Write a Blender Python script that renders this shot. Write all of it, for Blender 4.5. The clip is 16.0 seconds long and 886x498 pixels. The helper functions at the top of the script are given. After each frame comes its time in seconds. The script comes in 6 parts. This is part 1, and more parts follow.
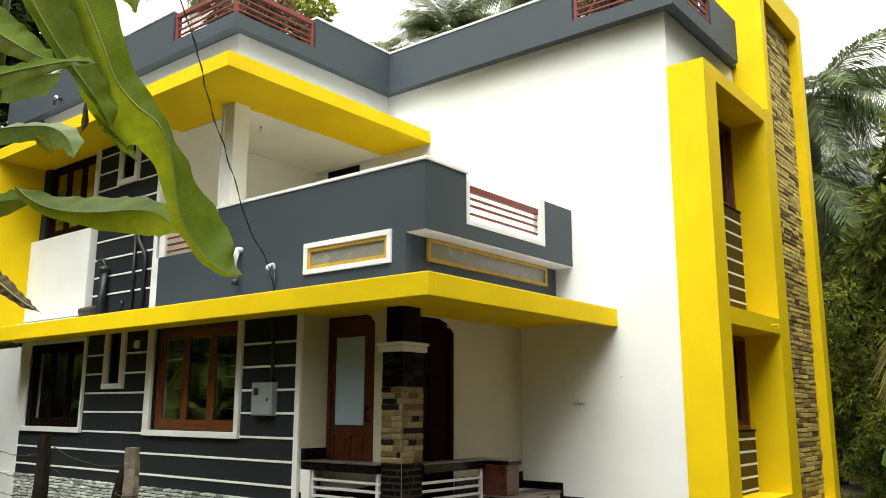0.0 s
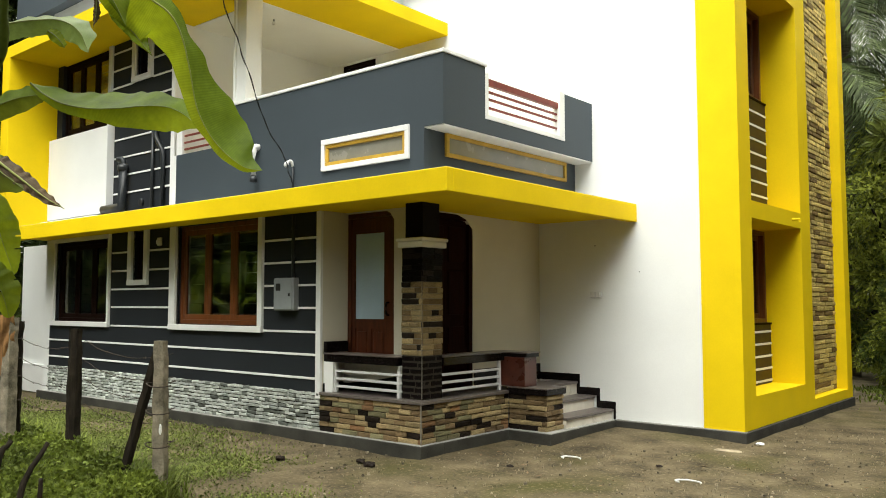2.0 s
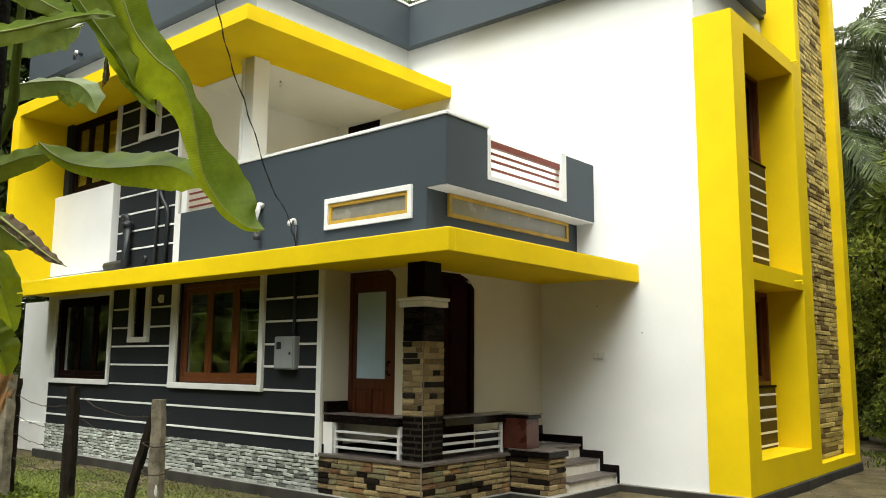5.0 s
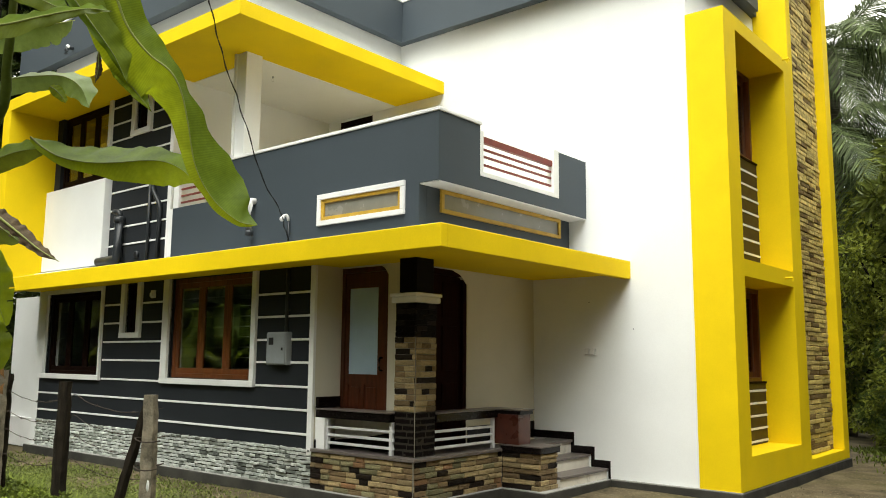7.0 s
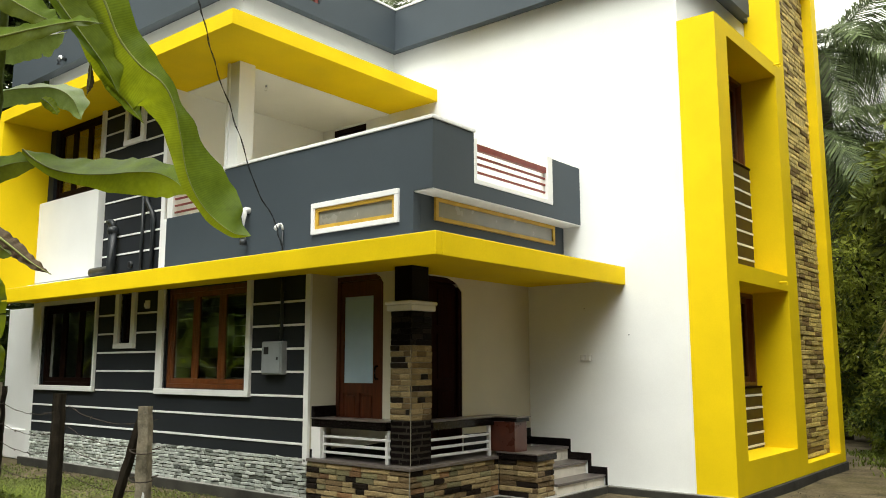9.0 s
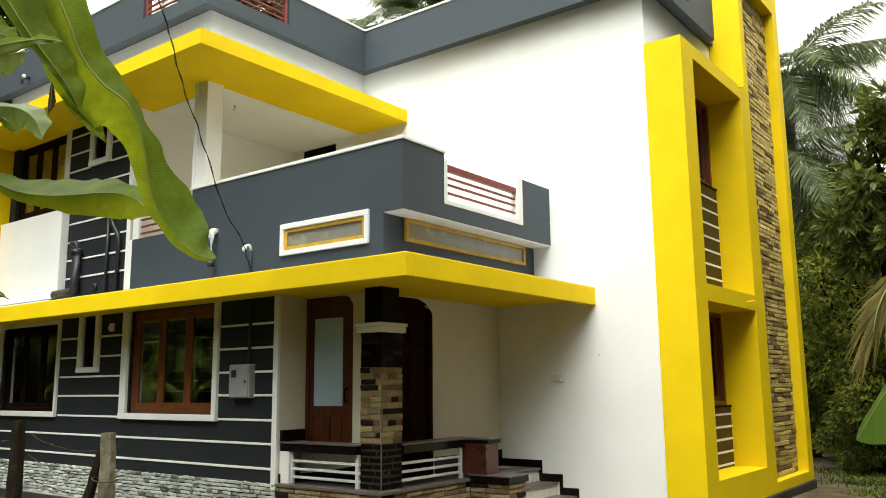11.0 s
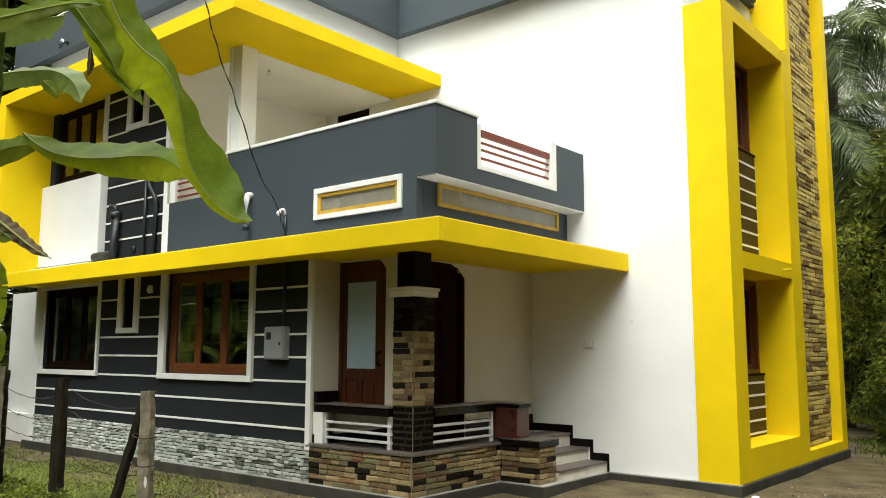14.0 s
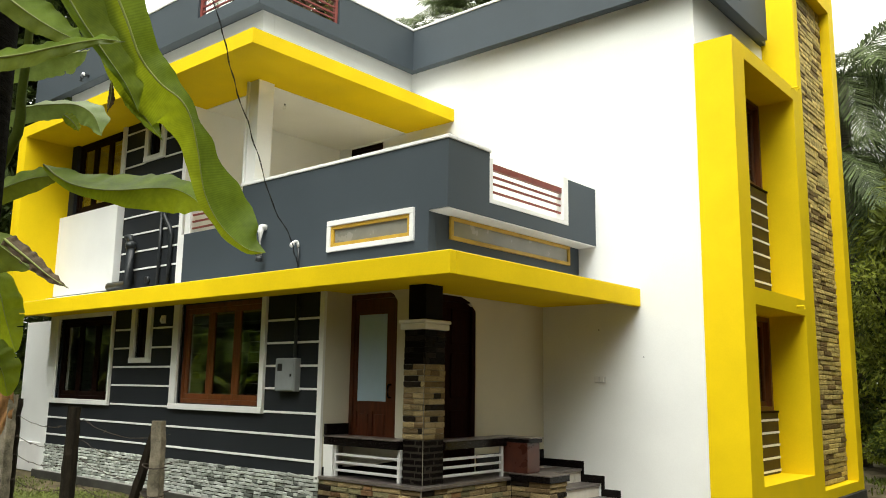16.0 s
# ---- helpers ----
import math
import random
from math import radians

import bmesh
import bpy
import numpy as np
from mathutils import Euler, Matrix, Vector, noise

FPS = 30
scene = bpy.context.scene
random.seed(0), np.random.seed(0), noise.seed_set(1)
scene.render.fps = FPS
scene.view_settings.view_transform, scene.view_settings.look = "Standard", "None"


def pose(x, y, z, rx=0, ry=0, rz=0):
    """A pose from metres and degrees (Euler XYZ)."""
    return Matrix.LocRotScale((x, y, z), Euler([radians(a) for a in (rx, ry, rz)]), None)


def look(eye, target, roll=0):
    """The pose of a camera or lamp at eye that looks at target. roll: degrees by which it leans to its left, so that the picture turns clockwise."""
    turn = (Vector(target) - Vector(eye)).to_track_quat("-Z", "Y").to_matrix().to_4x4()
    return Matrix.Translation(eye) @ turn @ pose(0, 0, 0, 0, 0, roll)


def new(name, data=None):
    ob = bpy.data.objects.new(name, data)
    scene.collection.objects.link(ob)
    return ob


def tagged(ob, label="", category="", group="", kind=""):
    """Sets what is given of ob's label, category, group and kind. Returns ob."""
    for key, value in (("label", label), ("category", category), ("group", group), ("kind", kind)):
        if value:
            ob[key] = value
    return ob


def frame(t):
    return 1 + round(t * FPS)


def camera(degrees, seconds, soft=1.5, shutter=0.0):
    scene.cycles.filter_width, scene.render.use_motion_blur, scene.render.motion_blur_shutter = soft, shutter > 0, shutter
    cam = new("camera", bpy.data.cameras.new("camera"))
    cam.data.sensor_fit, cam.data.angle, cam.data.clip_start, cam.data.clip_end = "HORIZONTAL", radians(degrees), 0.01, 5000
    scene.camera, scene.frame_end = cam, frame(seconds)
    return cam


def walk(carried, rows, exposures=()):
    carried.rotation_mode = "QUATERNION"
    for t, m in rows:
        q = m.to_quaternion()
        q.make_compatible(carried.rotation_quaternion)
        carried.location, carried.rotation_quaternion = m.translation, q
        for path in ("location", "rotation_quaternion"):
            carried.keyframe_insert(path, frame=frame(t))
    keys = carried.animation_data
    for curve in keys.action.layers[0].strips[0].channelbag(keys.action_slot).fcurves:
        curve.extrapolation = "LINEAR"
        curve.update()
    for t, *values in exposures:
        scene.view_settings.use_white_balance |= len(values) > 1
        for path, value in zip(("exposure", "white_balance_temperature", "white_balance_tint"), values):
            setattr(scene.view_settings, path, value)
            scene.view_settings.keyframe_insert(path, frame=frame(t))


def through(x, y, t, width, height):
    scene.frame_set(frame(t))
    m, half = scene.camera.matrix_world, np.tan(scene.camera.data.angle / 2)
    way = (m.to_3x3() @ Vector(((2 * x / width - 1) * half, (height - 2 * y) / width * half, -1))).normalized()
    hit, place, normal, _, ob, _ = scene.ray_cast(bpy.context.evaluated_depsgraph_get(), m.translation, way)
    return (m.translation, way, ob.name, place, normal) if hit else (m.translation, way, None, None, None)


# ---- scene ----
cam = camera(56.85, 16.0, soft=0.95)
# seconds, x, y, z, yaw, pitch, lean to the left
ROWS = [
    (0, 5.918, -6.670, 1.642, 38.811, 11.049, 0.138),
    (0.5, 5.913, -6.667, 1.646, 39.222, 10.882, -0.200),
    (1, 5.930, -6.682, 1.642, 41.454, 10.799, 0.941),
    (1.5, 5.921, -6.681, 1.636, 42.300, 7.272, 0.491),
    (2, 5.894, -6.667, 1.633, 40.017, 3.839, -0.029),
    (2.5, 5.905, -6.670, 1.637, 38.319, 7.216, -0.043),
    (3, 5.925, -6.673, 1.642, 38.914, 10.792, 0.197),
    (3.5, 5.953, -6.690, 1.635, 39.273, 10.030, 0.171),
    (4, 5.928, -6.684, 1.635, 39.239, 9.016, 0.259),
    (4.5, 5.903, -6.666, 1.642, 40.253, 8.074, 0.461),
    (7, 5.912, -6.677, 1.638, 39.680, 7.677, 0.483),
    (7.5, 5.922, -6.684, 1.634, 39.071, 7.448, 0.293),
    (8, 5.925, -6.682, 1.638, 39.541, 8.092, -0.147),
    (10.5, 5.888, -6.647, 1.664, 37.999, 8.376, -0.433),
    (11, 5.886, -6.640, 1.666, 37.213, 9.537, -0.586),
    (11.5, 5.922, -6.664, 1.657, 37.744, 8.653, -0.777),
    (12, 5.937, -6.676, 1.650, 39.466, 7.665, -0.609),
    (12.5, 5.901, -6.657, 1.654, 39.825, 9.022, 0.069),
    (13, 5.901, -6.652, 1.650, 38.943, 7.160, 0.203),
    (13.5, 5.914, -6.662, 1.649, 40.488, 8.053, -0.248),
    (14, 5.897, -6.649, 1.653, 39.544, 7.171, 0.170),
    (14.5, 5.896, -6.647, 1.656, 39.800, 6.778, 0.341),
    (15, 5.884, -6.648, 1.655, 39.006, 9.593, 1.071),
    (15.5, 5.918, -6.675, 1.653, 39.400, 12.751, 1.805),
    (16, 5.931, -6.674, 1.648, 40.453, 9.475, 0.827),
]


def view(ex, ey, ez, yaw, pitch, lean):
    a, b = radians(yaw), radians(pitch)
    ahead = Vector((-math.sin(a) * math.cos(b), math.cos(a) * math.cos(b), math.sin(b)))
    eye = Vector((ex, ey, ez))
    return look(eye, eye + ahead, lean)


walk(cam, [(r[0], view(*r[1:])) for r in ROWS], exposures=[(0.0, 1.11), (1.0, 1.11), (1.5, 1.11), (2.0, 1.22), (2.5, 1.36), (3.0, 1.40), (3.5, 1.34), (4.0, 1.12), (16.0, 1.12)])


# ---- world and sun: a bright overcast day ----
world = bpy.data.worlds.new("overcast_sky")
scene.world = world
world.use_nodes = True
wt = world.node_tree
sky = wt.nodes.new("ShaderNodeTexSky")
sky.sky_type, sky.sun_disc = "NISHITA", False
sky.sun_elevation, sky.sun_rotation = radians(65), radians(150)
sky.air_density, sky.dust_density = 1.0, 4.0
pale = wt.nodes.new("ShaderNodeHueSaturation")
pale.inputs["Saturation"].default_value = 0.12
cloud = wt.nodes.new("ShaderNodeMix")
cloud.data_type = "RGBA"
cloud.inputs["Factor"].default_value = 0.8
# an overcast sky is three times as bright overhead as at the horizon
where = wt.nodes.new("ShaderNodeTexCoord")
height = wt.nodes.new("ShaderNodeSeparateXYZ")
shade = wt.nodes.new("ShaderNodeMix")
shade.data_type = "RGBA"
shade.inputs["A"].default_value = (4.82, 4.88, 4.18, 1)
shade.inputs["B"].default_value = (14.45, 14.64, 12.55, 1)
wt.links.new(where.outputs["Generated"], height.inputs[0])
wt.links.new(height.outputs["Z"], shade.inputs["Factor"])
wt.links.new(shade.outputs["Result"], cloud.inputs["B"])
back = next(n for n in wt.nodes if n.type == "BACKGROUND")
back.inputs["Strength"].default_value = 0.132
wt.links.new(sky.outputs[0], pale.inputs["Color"])
wt.links.new(pale.outputs[0], cloud.inputs["A"])
wt.links.new(cloud.outputs["Result"], back.inputs["Color"])
sun = new("sun", bpy.data.lights.new("sun", "SUN"))
sun.data.energy, sun.data.angle, sun.data.color = 2.7, radians(50), (0.985, 0.99, 0.93)
sun.matrix_world = look((3, -5.2, 13), (0, 0, 0))


# ---- materials ----
def material(name, base, rough=0.7, metal=0.0, vary=0.15, scale=6.0, bump=0.15, fine=80.0, island=0.0, spec=0.4, other=None, stretch=(1, 1, 1), per="object"):
    """Base colour with stains at a large and grain at a small scale, and a fine relief."""
    m = bpy.data.materials.new(name)
    m.use_nodes = True
    nt = m.node_tree
    n, l = nt.nodes, nt.links
    b = n["Principled BSDF"]
    b.inputs["Roughness"].default_value = rough
    b.inputs["Metallic"].default_value = metal
    b.inputs["Specular IOR Level"].default_value = spec
    co = n.new("ShaderNodeTexCoord")
    mp = n.new("ShaderNodeMapping")
    mp.inputs["Scale"].default_value = stretch
    l.new(co.outputs["Object"], mp.inputs["Vector"])
    big, small = n.new("ShaderNodeTexNoise"), n.new("ShaderNodeTexNoise")
    big.inputs["Scale"].default_value, big.inputs["Detail"].default_value = scale, 6
    small.inputs["Scale"].default_value, small.inputs["Detail"].default_value = fine, 4
    l.new(mp.outputs[0], big.inputs["Vector"])
    l.new(mp.outputs[0], small.inputs["Vector"])
    both = n.new("ShaderNodeMath")
    both.operation = "MULTIPLY_ADD"
    both.inputs[1].default_value = 0.35
    l.new(small.outputs[0], both.inputs[0])
    l.new(big.outputs[0], both.inputs[2])
    ramp = n.new("ShaderNodeMapRange")
    ramp.inputs["From Min"].default_value, ramp.inputs["From Max"].default_value = 0.45, 0.9
    l.new(both.outputs[0], ramp.inputs["Value"])
    mix = n.new("ShaderNodeMix")
    mix.data_type = "RGBA"
    dark = other or tuple(c * (1 - vary) for c in base)
    mix.inputs["A"].default_value = (*dark, 1)
    mix.inputs["B"].default_value = (*[min(1, c * (1 + vary * 0.5)) for c in base], 1)
    l.new(ramp.outputs[0], mix.inputs["Factor"])
    out = mix.outputs["Result"]
    if island:
        hs = n.new("ShaderNodeHueSaturation")
        if per == "object":
            info = n.new("ShaderNodeObjectInfo").outputs["Random"]
        else:
            info = n.new("ShaderNodeNewGeometry").outputs["Random Per Island"]
        mr = n.new("ShaderNodeMapRange")
        mr.inputs["To Min"].default_value, mr.inputs["To Max"].default_value = 1 - island, 1 + island
        l.new(info, mr.inputs["Value"])
        l.new(mr.outputs[0], hs.inputs["Value"])
        l.new(out, hs.inputs["Color"])
        out = hs.outputs[0]
    l.new(out, b.inputs["Base Color"])
    rr = n.new("ShaderNodeMapRange")
    rr.inputs["To Min"].default_value, rr.inputs["To Max"].default_value = max(0, rough - 0.1), min(1, rough + 0.1)
    l.new(big.outputs[0], rr.inputs["Value"])
    l.new(rr.outputs[0], b.inputs["Roughness"])
    if bump:
        bp = n.new("ShaderNodeBump")
        bp.inputs["Strength"].default_value, bp.inputs["Distance"].default_value = bump, 0.02
        l.new(both.outputs[0], bp.inputs["Height"])
        l.new(bp.outputs[0], b.inputs["Normal"])
    return m


def leaf_material(name, base, other, through=0.5, rough=0.45, scale=3.0, island=0.35, spec=0.35, shine=None):
    m = material(name, base, rough, vary=0.3, scale=scale, bump=0.1, fine=40, island=island, other=other, per="island", spec=spec)
    n, l = m.node_tree.nodes, m.node_tree.links
    b = n["Principled BSDF"]
    tr = n.new("ShaderNodeBsdfTranslucent")
    ms = n.new("ShaderNodeMixShader")
    ms.inputs[0].default_value = through
    if shine:
        tint = n.new("ShaderNodeMix")
        tint.data_type = "RGBA"
        tint.inputs["A"].default_value = (*[c * 0.6 for c in shine], 1)
        tint.inputs["B"].default_value = (*shine, 1)
        l.new(next(q for q in n if q.type == "MAP_RANGE").outputs[0], tint.inputs["Factor"])
        l.new(tint.outputs["Result"], tr.inputs["Color"])
    else:
        l.new(b.inputs["Base Color"].links[0].from_socket, tr.inputs["Color"])
    l.new(b.outputs[0], ms.inputs[1])
    l.new(tr.outputs[0], ms.inputs[2])
    l.new(ms.outputs[0], n["Material Output"].inputs["Surface"])
    return m


WHITE = material("white_paint", (0.80, 0.81, 0.80), 0.75, vary=0.06, scale=1.2, bump=0.08, fine=60)
# porch walls: white made darker and creamier, the porch shade put into the paint
PORCH_SHADE_WHITE = material("porch_shade_white_paint", (0.64, 0.60, 0.49), 0.75, vary=0.08, scale=1.2, bump=0.08, fine=60)
TRIM = material("white_trim_paint", (0.80, 0.80, 0.79), 0.6, vary=0.08, scale=3, bump=0.05)
GREY = material("charcoal_paint", (0.019, 0.022, 0.026), 0.65, spec=0.2, vary=0.15, scale=1.5, bump=0.08, fine=60)
SLATE = material("slate_blue_paint", (0.046, 0.060, 0.074), 0.6, vary=0.12, scale=1.2, bump=0.08, fine=60)
YELLOW = material("yellow_paint", (0.80, 0.57, 0.004), 0.7, spec=0.15, vary=0.10, scale=1.3, bump=0.08, fine=60)
WOOD = material("varnished_wood", (0.17, 0.055, 0.018), 0.35, vary=0.45, scale=4, bump=0.1, fine=60, stretch=(6, 6, 0.7))
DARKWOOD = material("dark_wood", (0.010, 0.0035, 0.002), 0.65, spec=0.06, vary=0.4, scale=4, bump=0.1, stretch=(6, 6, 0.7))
BROWNPAINT = material("brown_panel", (0.030, 0.016, 0.010), 0.5, vary=0.2, bump=0.05)
GRANITE = material("black_granite", (0.007, 0.005, 0.005), 0.25, vary=0.5, scale=60, bump=0.02, fine=300, spec=0.15)
GRANITE_TOP = material("grey_granite", (0.13, 0.11, 0.10), 0.35, vary=0.4, scale=50, bump=0.03, fine=300)
MAROON = material("maroon_tile", (0.075, 0.022, 0.013), 0.3, vary=0.3, scale=8, bump=0.03)
CEMENT = material("cement_plinth", (0.050, 0.048, 0.040), 0.88, spec=0.2, vary=0.45, scale=3, bump=0.4)
STEEL = material("pale_rail_paint", (0.62, 0.62, 0.62), 0.4, vary=0.1, bump=0.0)
RED = material("red_brown_rail_paint", (0.20, 0.040, 0.032), 0.5, vary=0.25, scale=10, bump=0.05)
PIPE = material("dark_pipe", (0.022, 0.026, 0.030), 0.45, vary=0.2, bump=0.02)
PVC = material("white_pvc", (0.72, 0.72, 0.70), 0.35, vary=0.1, bump=0.02)
BOXGREY = material("grey_enamel", (0.27, 0.29, 0.30), 0.45, vary=0.1, scale=8, bump=0.03)
TILE = material("cream_tile", (0.62, 0.58, 0.50), 0.3, vary=0.12, scale=6, bump=0.02)
# balcony floor, out of sight: ochre chosen to bounce warm light onto the walls
BOUNCE_TILE = material("warm_bounce_tile", (0.52, 0.43, 0.24), 0.4, vary=0.2, scale=5, bump=0.02)
FROST = material("frosted_panel", (0.26, 0.25, 0.21), 0.25, vary=0.1, bump=0.0, spec=0.6)
BLACK = material("black_rubber", (0.01, 0.01, 0.01), 0.6, bump=0.0)
INSIDE = material("room_plaster", (0.25, 0.24, 0.22), 0.9, bump=0.0)
TAN = dict(rough=0.8, vary=0.55, scale=11, bump=0.9, fine=45, island=0.30)
STONE_TAN = material("tan_ledge_stone", (0.42, 0.315, 0.155), **TAN)
STONE_TAN_FIELD = material("tan_ledge_stone_field", (0.60, 0.46, 0.150), **{**TAN, "island": 0.25}, per="island")
STONE_BROWN = material("brown_ledge_stone", (0.225, 0.150, 0.070), **TAN)
# grey for the plinth's lit ledge and for unseen tops that steer bounce light
LIT_TOP_CEMENT = material("lit_top_bounce_cement", (0.32, 0.31, 0.29), 0.9, vary=0.3, scale=2, bump=0.2)
# paler, to throw more light up at the white wall above the canopy
BOUNCE_CEMENT = material("pale_bounce_cement", (0.58, 0.57, 0.53), 0.9, vary=0.25, scale=2, bump=0.2)
STONE_DARK = material("dark_ledge_stone", (0.013, 0.008, 0.005), 0.6, spec=0.15, vary=0.4, scale=14, bump=0.5, fine=60, island=0.3)
STONE_STRIP = material("sandy_ledge_stone", (0.60, 0.455, 0.135), **TAN)
STONE_UMBER = material("umber_ledge_stone", (0.245, 0.155, 0.042), **TAN)
STONE_OLIVE = material("olive_ledge_stone", (0.250, 0.225, 0.115), **TAN)
STONE_RUST = material("rusty_ledge_stone", (0.300, 0.160, 0.070), **TAN)
STONE_PALE = material("pale_grey_ledge_stone", (0.50, 0.53, 0.49), 0.75, vary=0.35, scale=10, bump=0.6, island=0.2)
STONE_PALE_FIELD = material("pale_grey_ledge_stone_field", (0.50, 0.53, 0.49), 0.75, vary=0.35, scale=10, bump=0.6, island=0.2, per="island")
STONE_GREY = material("grey_ledge_stone", (0.21, 0.23, 0.205), 0.75, vary=0.4, scale=14, bump=0.5, island=0.5)
STONE_BED = material("stone_bed", (0.022, 0.017, 0.011), 0.9, bump=0.3)
GROUT = material("pale_grout", (0.34, 0.31, 0.26), 0.9, bump=0.2)
MORTAR = material("dull_mortar", (0.22, 0.20, 0.16), 0.9, bump=0.2)
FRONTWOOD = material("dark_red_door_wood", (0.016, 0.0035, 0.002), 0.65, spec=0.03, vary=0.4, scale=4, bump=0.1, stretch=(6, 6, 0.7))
DOORWOOD = material("dark_varnished_door_wood", (0.080, 0.022, 0.008), 0.35, vary=0.45, scale=4, bump=0.1, fine=60, stretch=(6, 6, 0.7))
BLACKTILE = material("black_brick_tile", (0.005, 0.003, 0.003), 0.5, spec=0.06, vary=0.4, scale=20, bump=0.2, island=0.3)


def glass_material(name, ior):
    m = bpy.data.materials.new(name)
    m.use_nodes = True
    b = m.node_tree.nodes["Principled BSDF"]
    b.inputs["Base Color"].default_value = (0.55, 0.60, 0.58, 1)
    b.inputs["Roughness"].default_value = 0.02
    b.inputs["Transmission Weight"].default_value = 1.0
    b.inputs["IOR"].default_value = ior
    return m


GLASS = glass_material("window_glass", 2.1)


# ---- building helpers ----
def bx(bm, x0, x1, y0, y1, z0, z1):
    r = bmesh.ops.create_cube(bm, size=1.0)
    bmesh.ops.scale(bm, vec=(abs(x1 - x0), abs(y1 - y0), abs(z1 - z0)), verts=r["verts"])
    bmesh.ops.translate(bm, vec=((x0 + x1) / 2, (y0 + y1) / 2, (z0 + z1) / 2), verts=r["verts"])
    return r["verts"]


def boxes(*dims, bevel=0.0):
    bm = bmesh.new()
    for d in dims:
        bx(bm, *d)
    if bevel:
        bmesh.ops.bevel(bm, geom=bm.edges[:], offset=bevel, segments=2, affect="EDGES", profile=0.5)
    return bm


def finish(name, bm, mat, smooth=False):
    me = bpy.data.meshes.new(name)
    bm.normal_update()
    bm.to_mesh(me)
    bm.free()
    for mm in (mat if isinstance(mat, (list, tuple)) else [mat]):
        me.materials.append(mm)
    if smooth:
        me.polygons.foreach_set("use_smooth", [True] * len(me.polygons))
    return new(name, me)


def part(name, bm, mat, parent, label="", smooth=False):
    ob = finish(name, bm, mat, smooth)
    ob.parent = parent
    if label:
        ob["label"] = label
    return ob


def empty(name, label, category, at=(0, 0, 0), group="", kind=""):
    ob = new(name)
    ob.location = at
    ob.empty_display_size = 0.2
    return tagged(ob, label, category, group, kind)


def holed(axis, plane, thick, u0, u1, z0, z1, holes):
    """A wall with openings: axis 'y' lies in the plane y = plane and runs along x, axis 'x' the other way."""
    us = sorted({u0, u1, *[h[0] for h in holes], *[h[1] for h in holes]})
    zs = sorted({z0, z1, *[h[2] for h in holes], *[h[3] for h in holes]})
    bm = bmesh.new()
    for a, b in zip(us, us[1:]):
        run = None
        for c, d in zip(zs, zs[1:]):
            solid = not any(h[0] <= a and b <= h[1] and h[2] <= c and d <= h[3] for h in holes)
            if solid:
                run = (run[0], d) if run else (c, d)
            if run and (not solid or d == zs[-1]):
                if axis == "y":
                    bx(bm, a, b, plane, plane + thick, *run)
                else:
                    bx(bm, plane, plane + thick, a, b, *run)
                run = None
    bmesh.ops.remove_doubles(bm, verts=bm.verts[:], dist=1e-5)
    return bm


def tube(points, radius, sides=8):
    """A pipe along points."""
    bm = bmesh.new()
    pts = [Vector(p) for p in points]
    rings = []
    for i, p in enumerate(pts):
        d = (pts[min(i + 1, len(pts) - 1)] - pts[max(i - 1, 0)]).normalized()
        q = d.to_track_quat("Z", "Y").to_matrix()
        r = radius[i] if isinstance(radius, (list, tuple)) else radius
        rings.append([bm.verts.new(p + q @ Vector((r * math.cos(k * math.tau / sides), r * math.sin(k * math.tau / sides), 0))) for k in range(sides)])
    for a, b in zip(rings, rings[1:]):
        for k in range(sides):
            bm.faces.new((a[k], a[(k + 1) % sides], b[(k + 1) % sides], b[k]))
    bm.faces.new(rings[0][::-1])
    bm.faces.new(rings[-1])
    bmesh.ops.recalc_face_normals(bm, faces=bm.faces[:])
    return bm


def bend(points, steps=5):
    """Points of a pipe with its corners rounded."""
    out = [Vector(points[0])]
    for a, b, c in zip(points, points[1:], points[2:]):
        a, b, c = Vector(a), Vector(b), Vector(c)
        r = min((a - b).length, (c - b).length, 0.12) * 0.6
        p, q = b + (a - b).normalized() * r, b + (c - b).normalized() * r
        for i in range(steps + 1):
            s = i / steps
            out.append((1 - s) ** 2 * p + 2 * s * (1 - s) * b + s * s * q)
    return out + [Vector(points[-1])]


# ---- the house ----
X_END, X_DOOR, X_SIDE, X_FACE = -1.62, -0.55, 1.833, 2.335   # facade end, porch wall, side wall, yellow frame
Y_DOOR, Y_BACK, Y_REAR = 0.39, 3.145, 9.2                    # porch door wall, white wall, rear
Z_PLINTH, Z_FLOOR, Z_CEIL, Z_UP, Z_ROOF = 0.118, 0.58, 2.77, 2.938, 6.93
X_LEFT = -8.80

house = empty("house", "two-storey house with white, charcoal and bright yellow painted walls", "house")


def wpart(name, mat, *dims, bevel=0.006, label="", parent=None):
    return part(name, boxes(*dims, bevel=bevel), mat, parent or house, label)


# lower walls
W1, WS, W2 = (-8.60, -6.75, 1.34, 2.70), (-6.02, -5.66, 2.02, 2.76), (-4.78, -2.835, 1.35, 2.76)
part("wall", holed("y", 0.0, 0.2, X_LEFT, X_END, 0.57, Z_CEIL, [W1, WS, W2]), GREY, house, "charcoal wall with white bands")
wpart("wall", GREY, (X_LEFT, X_END, 0.004, 0.2, 0.0, 0.57), bevel=0)
part("wall", holed("x", X_END - 0.2, 0.2, 0.2, Y_DOOR + 0.2, 0.0, Z_CEIL, []), PORCH_SHADE_WHITE, house)
wpart("wall", PORCH_SHADE_WHITE, (X_END - 0.002, X_END + 0.004, 0.012, Y_DOOR + 0.001, 0.5, Z_CEIL), bevel=0)
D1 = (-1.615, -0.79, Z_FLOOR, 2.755)
